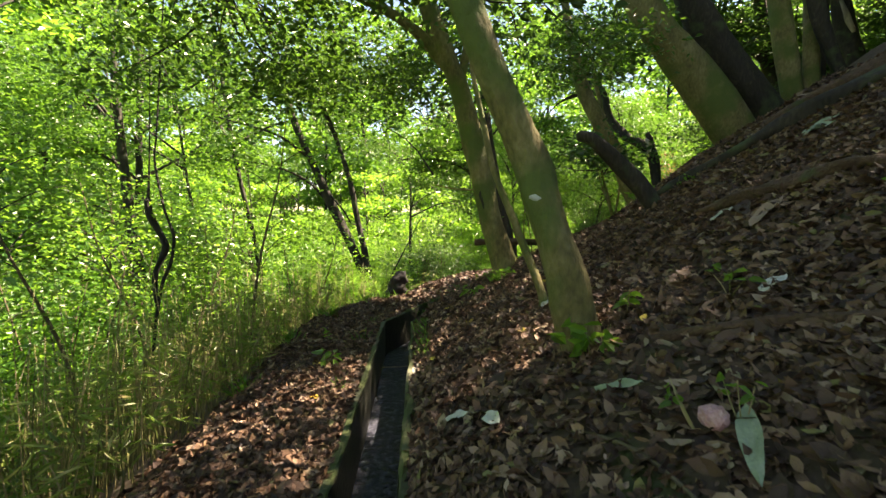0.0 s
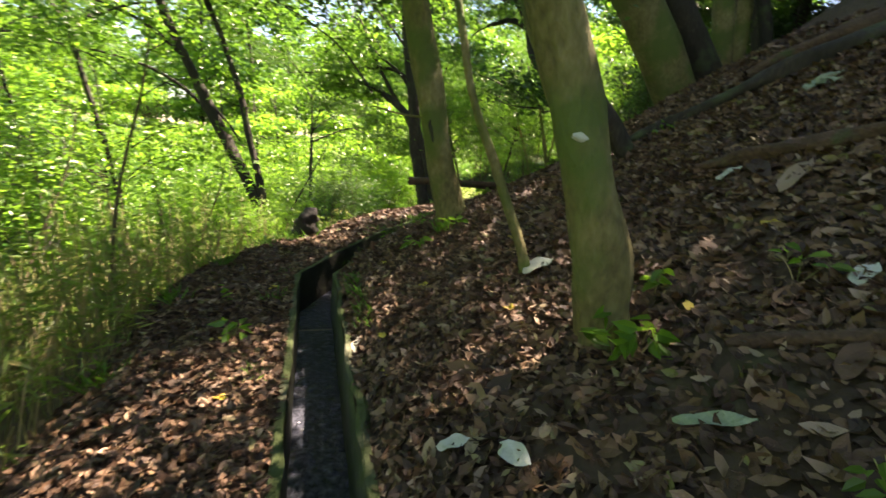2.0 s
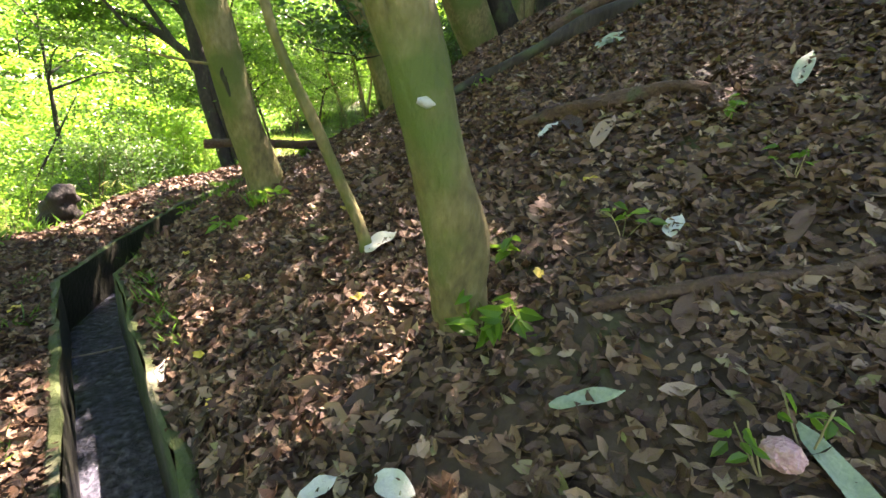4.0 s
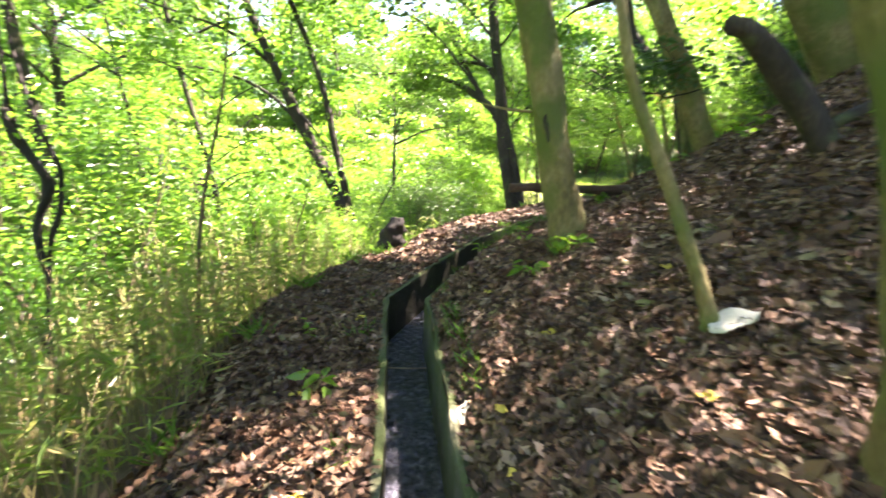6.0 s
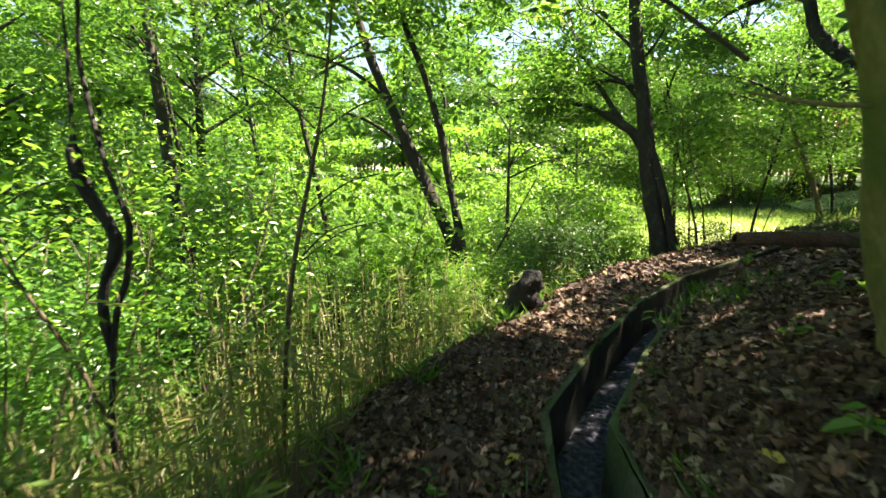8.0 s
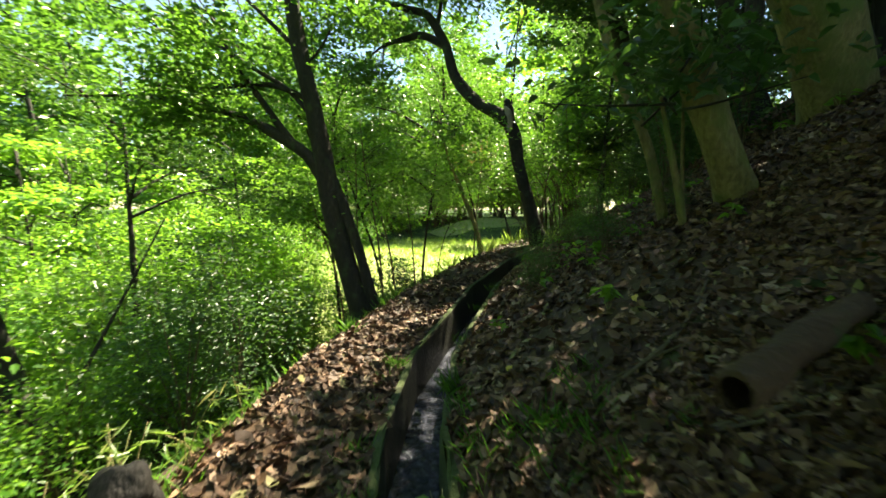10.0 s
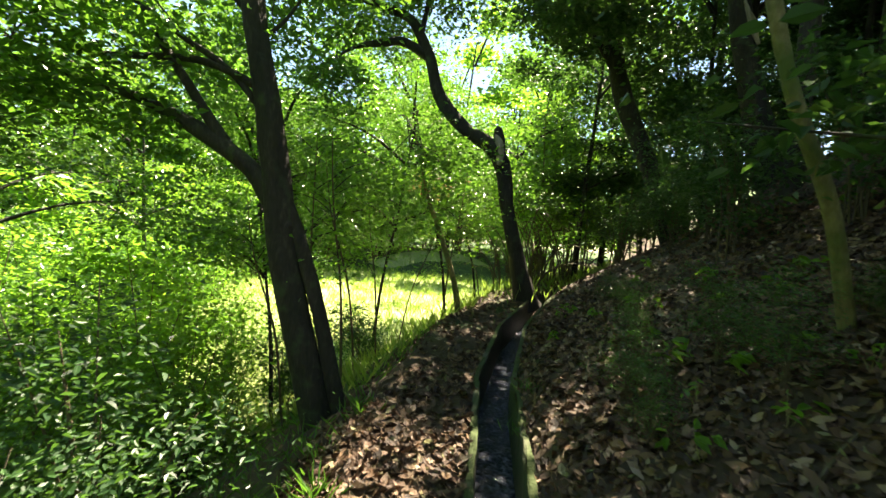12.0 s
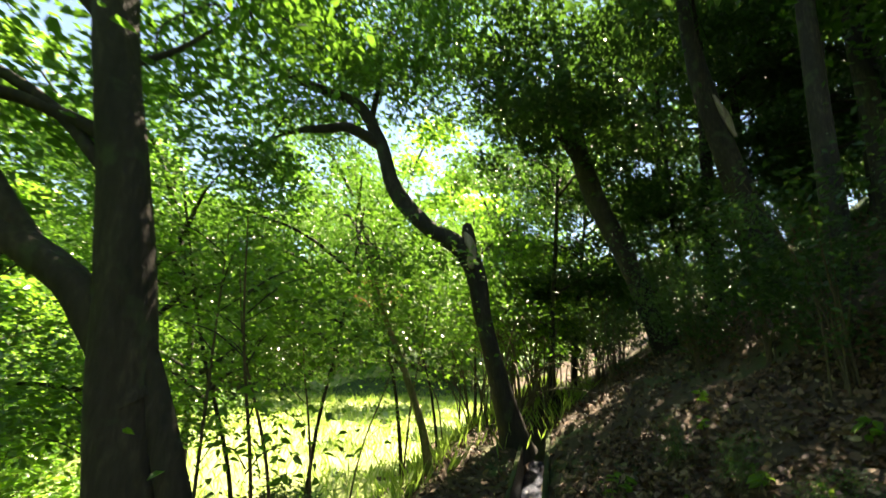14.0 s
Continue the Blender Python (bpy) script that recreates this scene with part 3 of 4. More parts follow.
tree((14.9, 7.85, 4.2), "big reddish-barked conifer high on the shaded hillside",
     [("trunk", [(14.95, 7.8, 3.4, .68), (14.88, 7.87, 4.55, .53), (14.65, 8.16, 6.65, .5), (14.52, 8.32, 9.3, .46), (14.4, 8.45, 11.5, .42), (14.3, 8.6, 15, .2)])],
     [((14, 8.8, 12.5), (3.4, 3.4, 3), 260, 24)], seed=43, bark=BARK_RED, leaf=LEAF_DARK, size=.22, near=False, twigs=15)
tree((3.35, 6.62, 1.15), "leaning yellowish trunk on the slope above the path",
     [("trunk", [(3.5, 6.58, .8, .19), (3.14, 6.7, 1.48, .135), (2.91, 6.82, 2.1, .125), (2.65, 6.94, 2.6, .12), (2.35, 7.1, 3.4, .1), (2.1, 7.3, 4.8, .06), (2.0, 7.4, 6, .02)])],
     [((2.7, 7.0, 5.6), (2.0, 2.0, 1.0), 90, 24)], seed=44, leaf=LEAF_MID, twigs=40)
tree((3.5, 7.35, 1.0), "slender young tree on the shaded slope",
     [("trunk", [(3.55, 7.28, .7, .055), (3.4, 7.42, 1.6, .042), (3.19, 7.61, 2.25, .042), (3.05, 7.74, 2.85, .04), (2.8, 7.95, 4.2, .02)])],
     [((2.8, 7.95, 4.1), (.9, .9, .6), 40, 20)], seed=45, leaf=LEAF_DARK, twigs=10)
tree((3.08, 6.84, .75), "thin forked sapling on the slope",
     [("trunk", [(3.1, 6.83, .6, .035), (2.97, 6.87, .95, .03), (2.88, 6.9, 1.29, .028), (2.72, 6.96, 1.9, .012)]), ("limb", [(2.95, 6.88, 1.0, .02), (3.05, 6.95, 1.5, .014), (3.1, 7.0, 2.1, .006)])],
     [((2.9, 7, 2.2), (.5, .5, .4), 22, 16)], seed=47, leaf=LEAF_DARK, twigs=6)
tree((5.8, 12.7, .1), "thin leaning sapling at the meadow's edge",
     [("trunk", [(5.85, 12.65, -.1, .06), (5.74, 12.77, .6, .055), (5.51, 13.0, 1.47, .045), (5.31, 13.21, 2.15, .03), (5.1, 13.4, 3.2, .01)])],
     [((5.2, 13.3, 2.6), (.6, .6, .6), 30, 18)], seed=46, leaf=LEAF_MID, twigs=8)

def patch_on(near, name, pts, mat, label):
    """A patch of other bark or tone on the tree whose foot is nearest to the given place."""
    roots = [o for o in scene.objects if o.parent is None and o.name.startswith("tree")]
    root = min(roots, key=lambda o: (o.location - Vector(near)).length)
    limb(name, pts, mat, root, label, sides=8, seed=9, lump=.2)


patch_on((.74, 4.58, .42), "scar", [(.475, 4.455, 1.16, .006), (.452, 4.462, 1.26, .02), (.44, 4.462, 1.32, .018), (.425, 4.466, 1.42, .006)], BARK_DARK, "dark open scar")
# pale tone paints the sun on the broken knob's edge
patch_on((6.95, 12.05, .35), "broken_knob", [(6.36, 12.42, 2.8, .03), (6.39, 12.42, 3.0, .07), (6.37, 12.44, 3.2, .07), (6.3, 12.5, 3.35, .03)], BARK_PALE, "broken wood painted pale for sunlight")
# pale strip stands in for a sunlit mark on the dark trunk
patch_on((9.4, 8.8, 2.9), "bare_patch", [(8.88, 9.02, 5.05, .03), (8.8, 9.14, 5.45, .055), (8.74, 9.24, 5.8, .025)], BARK_PALE, "pale patch standing for sunlight on the bark")

# a dead crooked branch hanging in the bushes, with a vine beside it
limb("hanging_branch", [(-3.22, 5.0, -.02, .017), (-3.229, 5.0, .1, .027), (-3.235, 5.0, .273, .028), (-3.197, 5.0, .436, .031), (-3.107, 5.01, .64, .036), (-3.123, 5.0, .771, .034), (-3.213, 4.98, .958, .036), (-3.246, 4.97, 1.064, .041), (-3.25, 4.96, 1.2, .034), (-3.24, 4.96, 1.28, .016), (-3.2, 4.96, 1.9, .006), (-3.15, 4.95, 3.0, .005)], BLACK_WOOD, None, seed=7)
tagged(bpy.data.objects["hanging_branch"], "crooked dead black branch hanging among the bushes", "branch")
limb("vine", [(-3.3, 5.0, -1.75, .022), (-3.287, 5.0, -.634, .02), (-3.172, 5.0, .158, .018), (-3.06, 5.0, .45, .018), (-3.009, 5.0, .681, .017), (-3.009, 5.0, .836, .016), (-3.099, 5.0, 1.122, .014), (-3.18, 5.0, 1.644, .011), (-3.14, 5.0, 2.036, .01), (-3.0, 5.0, 3.6, .006)], BLACK_WOOD, None, seed=8)
tagged(bpy.data.objects["vine"], "thin dark vine climbing into the canopy", "vine")


# ---- woods around ----
def wood_tree(seed, leaf, height, sprigs=39, each=30, size=.085, low=.22, stout=1.0, label="slim woodland tree with a loose bright green crown"):
    rng = np.random.default_rng(seed)
    root = empty("tree", (0, 0, 0), label, "tree", "woodland trees")
    lean = rng.normal(0, .5, 2)
    pts = [(0, 0, -.5, .09 * stout), (lean[0] * .2, lean[1] * .2, height * .25, .06 * stout), (lean[0] * .6, lean[1] * .6, height * .55, .045 * stout), (lean[0], lean[1], height * .95, .02)]
    limb("trunk", pts, BARK_DARK, root, seed=seed, sides=8)
    crown = []
    for i in range(9):
        h = rng.uniform(low, 1.0)
        a = rng.uniform(0, 6.28)
        reach = rng.uniform(.6, 1.9) * (1.15 - .5 * abs(h - .6))
        c = (lean[0] * h + math.cos(a) * reach, lean[1] * h + math.sin(a) * reach, height * h)
        crown.append((c, (.95, .95, .4 + .3 * rng.random()), sprigs, each))
        limb("limb", [(lean[0] * h, lean[1] * h, height * h * .85, .04), ((lean[0] * h + c[0]) / 2, (lean[1] * h + c[1]) / 2, height * h * .96, .025), (*c, .008)], BARK_DARK, root, seed=seed + i, sides=5, steps=3)
    p = np.vstack([clumped(c, s, k, e, rng) for c, s, k, e in crown])
    v, t = diamond_array(p, size, .52, rng)
    put("crown", np_mesh("crown", v, t, leaf), root)
    return root


def shrub(seed, leaf, label, size=.085, spread=1.0, fine=False):
    rng = np.random.default_rng(seed)
    root = empty("shrub", (0, 0, 0), label, "shrub", "woodland shrubs")
    stems, tips = [], []
    for i in range(9):
        a, r, h = rng.uniform(0, 6.28), rng.uniform(.3, .95) * spread, rng.uniform(1.2, 2.9)
        tip = (math.cos(a) * r, math.sin(a) * r, h)
        stems.append(tube([(rng.normal(0, .08), rng.normal(0, .08), -.3, .018), (tip[0] * .3, tip[1] * .3, h * .45, .013), (*tip, .004)], 5, 4, .05, rng))
        tips.append(tip)
    v, t = joined(stems)
    tagged(put("stem", np_mesh("stem", v, t, STEM, True), root), kind="stuff")
    p = np.vstack([sprays((x, y, z * .85), (.42, .42, .55), 11, 22, rng) for x, y, z in tips] + [sprays((0, 0, 1.0), (.8, .8, .7), 30, 22, rng)])
    v, t = (leaf_array if fine else diamond_array)(p, size, .5, rng)
    put("foliage", np_mesh("foliage", v, t, leaf), root)
    return root


def scatter(masters, count, box, keep, seed, gap, lo=.8, hi=1.25):
    rng = np.random.default_rng(seed)
    done, tries = [], 0
    while len(done) < count and tries < count * 60:
        tries += 1
        x, y = rng.uniform(box[0], box[1]), rng.uniform(box[2], box[3])
        if not keep(x, y) or any((x - a) ** 2 + (y - b) ** 2 < gap * gap for a, b in done):
            continue
        done.append((x, y))
        s = rng.uniform(lo, hi)
        src = masters[rng.integers(len(masters))]
        ob = copy_thing(src, pose(x, y, float(ground_z(x, y)), 0, 0, rng.uniform(0, 360)))
        ob.scale = (s, s, s * rng.uniform(.9, 1.15))


def sidedist(x, y):
    return float(along(x, y)[0])


def tall_tree(seed, leaf, height=10.0, label="tall woodland tree with a broad closed crown"):
    rng = np.random.default_rng(seed)
    root = empty("tree", (0, 0, 0), label, "tree", "tall trees")
    lean = rng.normal(0, .4, 2)
    limb("trunk", [(0, 0, -.6, .17), (lean[0] * .3, lean[1] * .3, height * .3, .12), (lean[0], lean[1], height * .9, .03)], BARK_DARK, root, seed=seed, sides=9)
    crown = []
    for i in range(12):
        a, r, h = rng.uniform(0, 6.28), 3.0 * math.sqrt(rng.random()), rng.uniform(.52, 1.0)
        c = (lean[0] + math.cos(a) * r, lean[1] + math.sin(a) * r, height * h)
        crown.append((c, (1.1, 1.1, .4), 42, 13))
        limb("limb", [(lean[0] * .6, lean[1] * .6, height * h * .8, .05), ((lean[0] + c[0]) / 2, (lean[1] + c[1]) / 2, height * h * .95, .03), (*c, .01)], BARK_DARK, root, seed=seed + i, sides=5, steps=3)
    p = np.vstack([clumped(c, s, k, e, rng) for c, s, k, e in crown])
    v, t = diamond_array(p, .19, .52, rng)
    put("crown", np_mesh("crown", v, t, leaf), root)
    return root


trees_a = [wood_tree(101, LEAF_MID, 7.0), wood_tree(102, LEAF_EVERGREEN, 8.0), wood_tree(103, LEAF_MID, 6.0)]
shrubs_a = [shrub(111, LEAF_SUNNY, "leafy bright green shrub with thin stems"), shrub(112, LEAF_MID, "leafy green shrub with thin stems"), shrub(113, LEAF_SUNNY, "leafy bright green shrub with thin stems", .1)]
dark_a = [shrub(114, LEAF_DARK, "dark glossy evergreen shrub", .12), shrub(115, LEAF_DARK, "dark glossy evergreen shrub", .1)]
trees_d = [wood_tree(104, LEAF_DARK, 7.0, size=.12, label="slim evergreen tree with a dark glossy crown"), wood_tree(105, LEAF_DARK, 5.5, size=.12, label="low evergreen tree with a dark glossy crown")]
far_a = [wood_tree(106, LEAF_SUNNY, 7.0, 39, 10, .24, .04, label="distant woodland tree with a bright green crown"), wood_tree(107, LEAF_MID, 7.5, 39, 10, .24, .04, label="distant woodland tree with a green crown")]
near_s = [shrub(116, LEAF_EVERGREEN, "leafy green shrub with thin stems", .075, .9, True), shrub(117, LEAF_MID, "leafy green shrub with thin stems", .08, .9, True)]
edge_a = [wood_tree(108, LEAF_MID, 6.0, 52, 30, .08, .42, .5, "slender tree with a leafy drooping crown at the meadow's edge"), wood_tree(109, LEAF_MID, 5.4, 52, 30, .08, .4, .5, "slender tree with a leafy drooping crown at the meadow's edge")]
tall = [tall_tree(121, LEAF_MID), tall_tree(122, LEAF_MID, 9.0), tall_tree(123, LEAF_DARK, 9.5)]
for i, ob in enumerate(trees_a + shrubs_a + dark_a + trees_d + tall + far_a + near_s + edge_a):
    ob.location = (-15 - 1.5 * i, -3 - (i % 3) * 2.0, float(ground_z(-15 - 1.5 * i, -3 - (i % 3) * 2.0)))


def off_path(x, y):
    return math.hypot(x + 1.5, y - 11) > 1.6 and math.hypot(x - 1.6, y - 11.5) > 1.6 and math.hypot(x - 6, y - 13) > 1.5


scatter(trees_a, 15, (-18, 6, -3, 30), lambda x, y: sidedist(x, y) < (-6.8 if y < 9.5 else -3.8) and not meadow_open(x, y) and not field_open(x, y) and off_path(x, y), 5, 2.1)
scatter(shrubs_a, 30, (-24, 22, 12, 42), lambda x, y: sidedist(x, y) < -9 and not meadow_open(x, y) and not field_open(x, y), 21, 2.6, 1.8, 2.6)
scatter(far_a, 95, (-40, 60, 14, 75), lambda x, y: sidedist(x, y) < -6 and not meadow_open(x, y) and not field_open(x, y) and math.hypot(x - 3, y - 8) > 25, 6, 4.0, 1.7, 2.6)
scatter(far_a, 20, (-45, -18, -25, 30), lambda x, y: True, 16, 4.0, 1.6, 2.4)
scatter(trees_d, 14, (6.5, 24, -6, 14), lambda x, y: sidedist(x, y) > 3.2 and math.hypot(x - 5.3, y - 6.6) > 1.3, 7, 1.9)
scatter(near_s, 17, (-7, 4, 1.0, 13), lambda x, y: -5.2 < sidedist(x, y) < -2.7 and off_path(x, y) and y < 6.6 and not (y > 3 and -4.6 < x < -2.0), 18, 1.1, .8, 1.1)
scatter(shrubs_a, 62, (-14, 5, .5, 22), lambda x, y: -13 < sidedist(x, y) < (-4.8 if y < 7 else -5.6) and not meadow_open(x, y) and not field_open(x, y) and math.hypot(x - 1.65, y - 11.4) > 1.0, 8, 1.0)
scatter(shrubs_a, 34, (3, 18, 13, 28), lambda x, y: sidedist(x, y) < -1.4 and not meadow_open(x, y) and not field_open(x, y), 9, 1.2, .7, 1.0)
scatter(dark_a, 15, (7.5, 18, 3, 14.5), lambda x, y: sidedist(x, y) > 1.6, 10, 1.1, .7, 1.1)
scatter(dark_a, 3, (2.8, 5, 12.2, 14.5), lambda x, y: -4 < sidedist(x, y) < -2.2, 12, 1.0, .5, .7)

scatter(shrubs_a[:1] + shrubs_a[2:], 46, (-18, 9, 15, 34), lambda x, y: sidedist(x, y) < -7 and field_open(x, y) and not meadow_open(x, y), 23, 1.5, .7, 1.5)
scatter(far_a[:1], 15, (-18, 8, 18, 34), lambda x, y: field_open(x, y) and not meadow_open(x, y), 24, 2.5, .7, 1.1)
scatter(shrubs_a, 46, (-2, 34, 16, 42), lambda x, y: sidedist(x, y) < -5 and not meadow_open(x, y) and meadow_open(13 + (x - 13) / 1.3, 22 + (y - 22) / 1.3), 26, 1.3, .9, 1.7)
scatter(shrubs_a, 34, (-9, 4, 10.5, 18), lambda x, y: sidedist(x, y) < -4.2 and not meadow_open(x, y) and off_path(x, y), 25, 1.1, .6, 1.0)


def plant(src, spots, seed, lo=.9, hi=1.15):
    r2 = random.Random(seed)
    for x, y in spots:
        ob = copy_thing(src[r2.randrange(len(src))], pose(x, y, float(ground_z(x, y)), 0, 0, r2.uniform(0, 360)))
        s = r2.uniform(lo, hi)
        ob.scale = (s, s, s)


# tall crowns, mostly out of view, added to shade path, hillside and ground behind
plant(tall, [(-9.5, 14.5), (-11, 3), (-3.5, -5), (1.9, -1.9), (5.3, -1.4), (5.8, 1.2), (1.2, -6)], 31)
plant(tall, [(7.8, 4.6), (8.3, 2.2), (4.4, -3.6), (7.4, -.6), (9.4, 6.2), (11.2, 7.0), (12.2, 5.2), (13.4, 9.2), (15.5, 11.5)], 35, 1.0, 1.25)
plant(trees_a, [(4.9, 17.6), (12.0, 15.5), (15.5, 17.0)], 32, .9, 1.2)
plant(edge_a, [(3.0, 13.9), (4.6, 14.8), (6.0, 15.6), (7.6, 14.7), (9.3, 15.2), (11.0, 15.4)], 39, .95, 1.15)
plant(tall[:2], [(15.5, 17.6)], 37)
plant(shrubs_a, [(.4, 13.0), (-.8, 14.6), (1.6, 13.4), (2.8, 15.2), (-.2, 16.4), (1.2, 18.0), (3.4, 17.4)], 53, .75, .95)
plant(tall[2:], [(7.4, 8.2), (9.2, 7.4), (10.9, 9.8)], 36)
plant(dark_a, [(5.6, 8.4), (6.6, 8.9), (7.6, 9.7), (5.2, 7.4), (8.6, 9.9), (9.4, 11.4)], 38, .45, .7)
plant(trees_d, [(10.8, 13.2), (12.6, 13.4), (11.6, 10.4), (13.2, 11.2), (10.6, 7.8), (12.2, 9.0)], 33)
low_dark = shrub(118, LEAF_DARK, "dark-leaved shrub below the path", .075, .8, True)
low_dark.location = (-.2, 9.6, float(ground_z(-.2, 9.6)))
low_dark.scale = (.55, .55, .55)
plant([low_dark], [(.35, 9.9)], 34, .6, .7)
plant(shrubs_a[:1], [(-1.0, 9.4), (-1.9, 10.0), (-.4, 11.2), (-1.4, 8.6)], 54, .5, .65)
plant(shrubs_a, [(12.2, 14.3), (14.0, 14.7), (15.6, 14.2), (10.9, 14.4)], 51, 1.4, 1.8)
plant(dark_a, [(11.8, 12.4), (13.6, 12.6)], 52, 1.1, 1.4)


def sapling(seed):
    rng = np.random.default_rng(seed)
    root = empty("sapling", (0, 0, 0), "thin leafy sapling standing among the bushes", "sapling", "saplings")
    h = 3.4
    q = rng.normal(0, .6, 2)
    limb("stem", [(0, 0, -.3, .02), (q[0] * .3, q[1] * .3, h * .4, .016), (q[0] * .8, q[1] * .8, h * .75, .01), (q[0], q[1], h, .004)], STEM, root, seed=seed, sides=6)
    ends = []
    for i in range(7):
        u = rng.uniform(.35, .95)
        a = rng.uniform(0, 6.28)
        e = (q[0] * u + math.cos(a) * .5, q[1] * u + math.sin(a) * .5, h * u + .25)
        limb("branch", [(q[0] * u, q[1] * u, h * u, .007), ((q[0] * u + e[0]) / 2, (q[1] * u + e[1]) / 2, h * u + .18, .005), (*e, .002)], BARK_DARK, root, seed=seed + i, sides=4, steps=3)
        ends.append(e)
    p = np.vstack([sprays(e, (.2, .2, .12), 4, 12, rng) for e in ends])
    v, t = leaf_array(p, .08, .5, rng)
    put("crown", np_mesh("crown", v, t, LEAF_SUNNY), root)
    return root


def bare_thicket(seed):
    rng = np.random.default_rng(seed)
    root = empty("thicket", (0, 0, 0), "thicket of arching bare stems at the meadow's edge", "shrub", "thickets")
    for i in range(14):
        a, r, h = rng.uniform(0, 6.28), rng.uniform(.5, 1.5), rng.uniform(.7, 1.9)
        x, y = rng.normal(0, .3, 2)
        limb("stem", [(x, y, -.2, .018), (x + math.cos(a) * r * .25, y + math.sin(a) * r * .25, h * .6, .014), (x + math.cos(a) * r * .7, y + math.sin(a) * r * .7, h, .01), (x + math.cos(a) * r * 1.3, y + math.sin(a) * r * 1.3, h * .85, .005)], STEM, root, seed=seed + i, sides=5, steps=4)
    p = sprays((0, 0, 1.4), (1.3, 1.3, .6), 22, 10, rng)
    v, t = leaf_array(p, .08, .5, rng)
    put("foliage", np_mesh("foliage", v, t, LEAF_MID), root)
    return root


sap = [sapling(131), sapling(132), sapling(133)]
for i, ob in enumerate(sap):
    ob.location = (-8 - i, 3 + i, float(ground_z(-8 - i, 3 + i)))
scatter(sap, 30, (-8, 3, 1.5, 13), lambda x, y: -6.5 < sidedist(x, y) < -1.9 and not (y > 6 and -2.4 < x < 1.2) and math.hypot(x - 1.7, y - 11.2) > 1.7, 41, .7, .75, 1.2)
plant(sap, [(3.0, 11.9), (3.6, 12.5), (4.3, 13.0), (5.0, 13.4), (2.6, 12.6), (6.3, 13.6)], 42, .75, 1.0)
thick = bare_thicket(141)
thick.location = (8.4, 12.95, float(ground_z(8.4, 12.95)))
plant([thick], [(9.4, 13.3), (10.3, 13.3), (9.0, 14.2)], 43)


# ---- undergrowth ----
rng = np.random.default_rng(21)
k = 8200
bx, by = rng.uniform(-6.5, 2.5, k), rng.uniform(.2, 12.5, k)
bd = along(bx, by)[0]
ok = (bd < -1.3) & (bd > -4.6) & (rng.random(k) < np.clip(1.3 - (by - 4.5) * .3, .28, 1)) & (by < 8.6)
bx, by, bd = bx[ok], by[ok], bd[ok]
bz = ground_z(bx, by)
hgt = rng.uniform(.6, 1.7, len(bx)) * np.clip((-bd - .9) * .9, .25, 1) * np.clip(1.5 - by * .1, .5, 1)
culms, at = [], []
for x, y, z, h in zip(bx, by, bz, hgt):
    lx, ly = rng.normal(0, .12, 2)
    culms.append(tube([(x, y, z - .05, .005), (x + lx * .4, y + ly * .4, z + h * .5, .0045), (x + lx, y + ly, z + h, .002)], 4, 2, 0, rng))
    for u in rng.uniform(.35, 1.05, 7):
        at.append((x + lx * u + rng.normal(0, .03), y + ly * u + rng.normal(0, .03), z + h * u))
bamboo = empty("bamboo_grass", (0, 0, 0), "dense thicket of thin dwarf bamboo grass on the bank", "bamboo grass", kind="stuff")
v, t = joined(culms)
put("culm", np_mesh("culm", v, t, CULM, True), bamboo, "yellowish dry culms")
v, t = leaf_array(np.array(at), .13, .13, rng, .45, .15, .35)
put("foliage", np_mesh("foliage", v, t, LEAF_SASA), bamboo)

# grass along the bank's edge
k = 9000
ex, ey = rng.uniform(-3.5, 5, k), rng.uniform(5.5, 13.5, k)
ed = along(ex, ey)[0]
edge = (ed < -1.15 - .25 * wave(ex, ey)) & (ed > -3.4)
p = np.stack([ex[edge], ey[edge], ground_z(ex[edge], ey[edge])], -1)
v, t = diamond_array(p, .15, .12, rng, .15, -1.0)
tagged(put("bank_grass", np_mesh("bank_grass", v, t, LEAF_MID)), "loose green grass on the bank below the path", "grass", kind="stuff")

# meadow grass beyond the trees
k = 52000
mx, my = rng.uniform(-20, 28, k), rng.uniform(9.5, 36, k)
md = along(mx, my)[0]
inside = np.array([meadow_open(a, b) or field_open(a, b) for a, b in zip(mx, my)]) | ((md < -1.3) & (md > -6) & (mx > 2.5))
mx, my = mx[inside], my[inside]
p = np.stack([mx, my, ground_z(mx, my)], -1)
v, t = diamond_array(p, .34, .1, rng, .1, -1.6)
tagged(put("meadow_grass", np_mesh("meadow_grass", v, t, GRASS)), "tall pale green grass of a sunlit clearing", "grass", kind="stuff")
u, w = np.meshgrid(np.linspace(-1, 1, 60), np.linspace(0, 2 * np.pi, 90, endpoint=False), indexing="ij")
rr = (u + 1) / 2
cx, cy = 13 + rr * (13 * np.cos(w) * .75 - 7.5 * np.sin(w) * .66), 22 + rr * (13 * np.cos(w) * .66 + 7.5 * np.sin(w) * .75)
md = along(cx, cy)[0]
cz = ground_z(cx, cy) + .03
ii, jj = np.meshgrid(np.arange(59), np.arange(90), indexing="ij")
q = np.stack([ii * 90 + jj, (ii + 1) * 90 + jj, (ii + 1) * 90 + (jj + 1) % 90, ii * 90 + (jj + 1) % 90], -1).reshape(-1, 4)
keepq = (md.reshape(-1)[q] < -1.5).all(1)
tagged(put("meadow", np_mesh("meadow", np.stack([cx, cy, cz], -1).reshape(-1, 3), q[keepq], MEADOW, True)), "sunlit pale green meadow beyond the trees", "meadow", kind="structure")

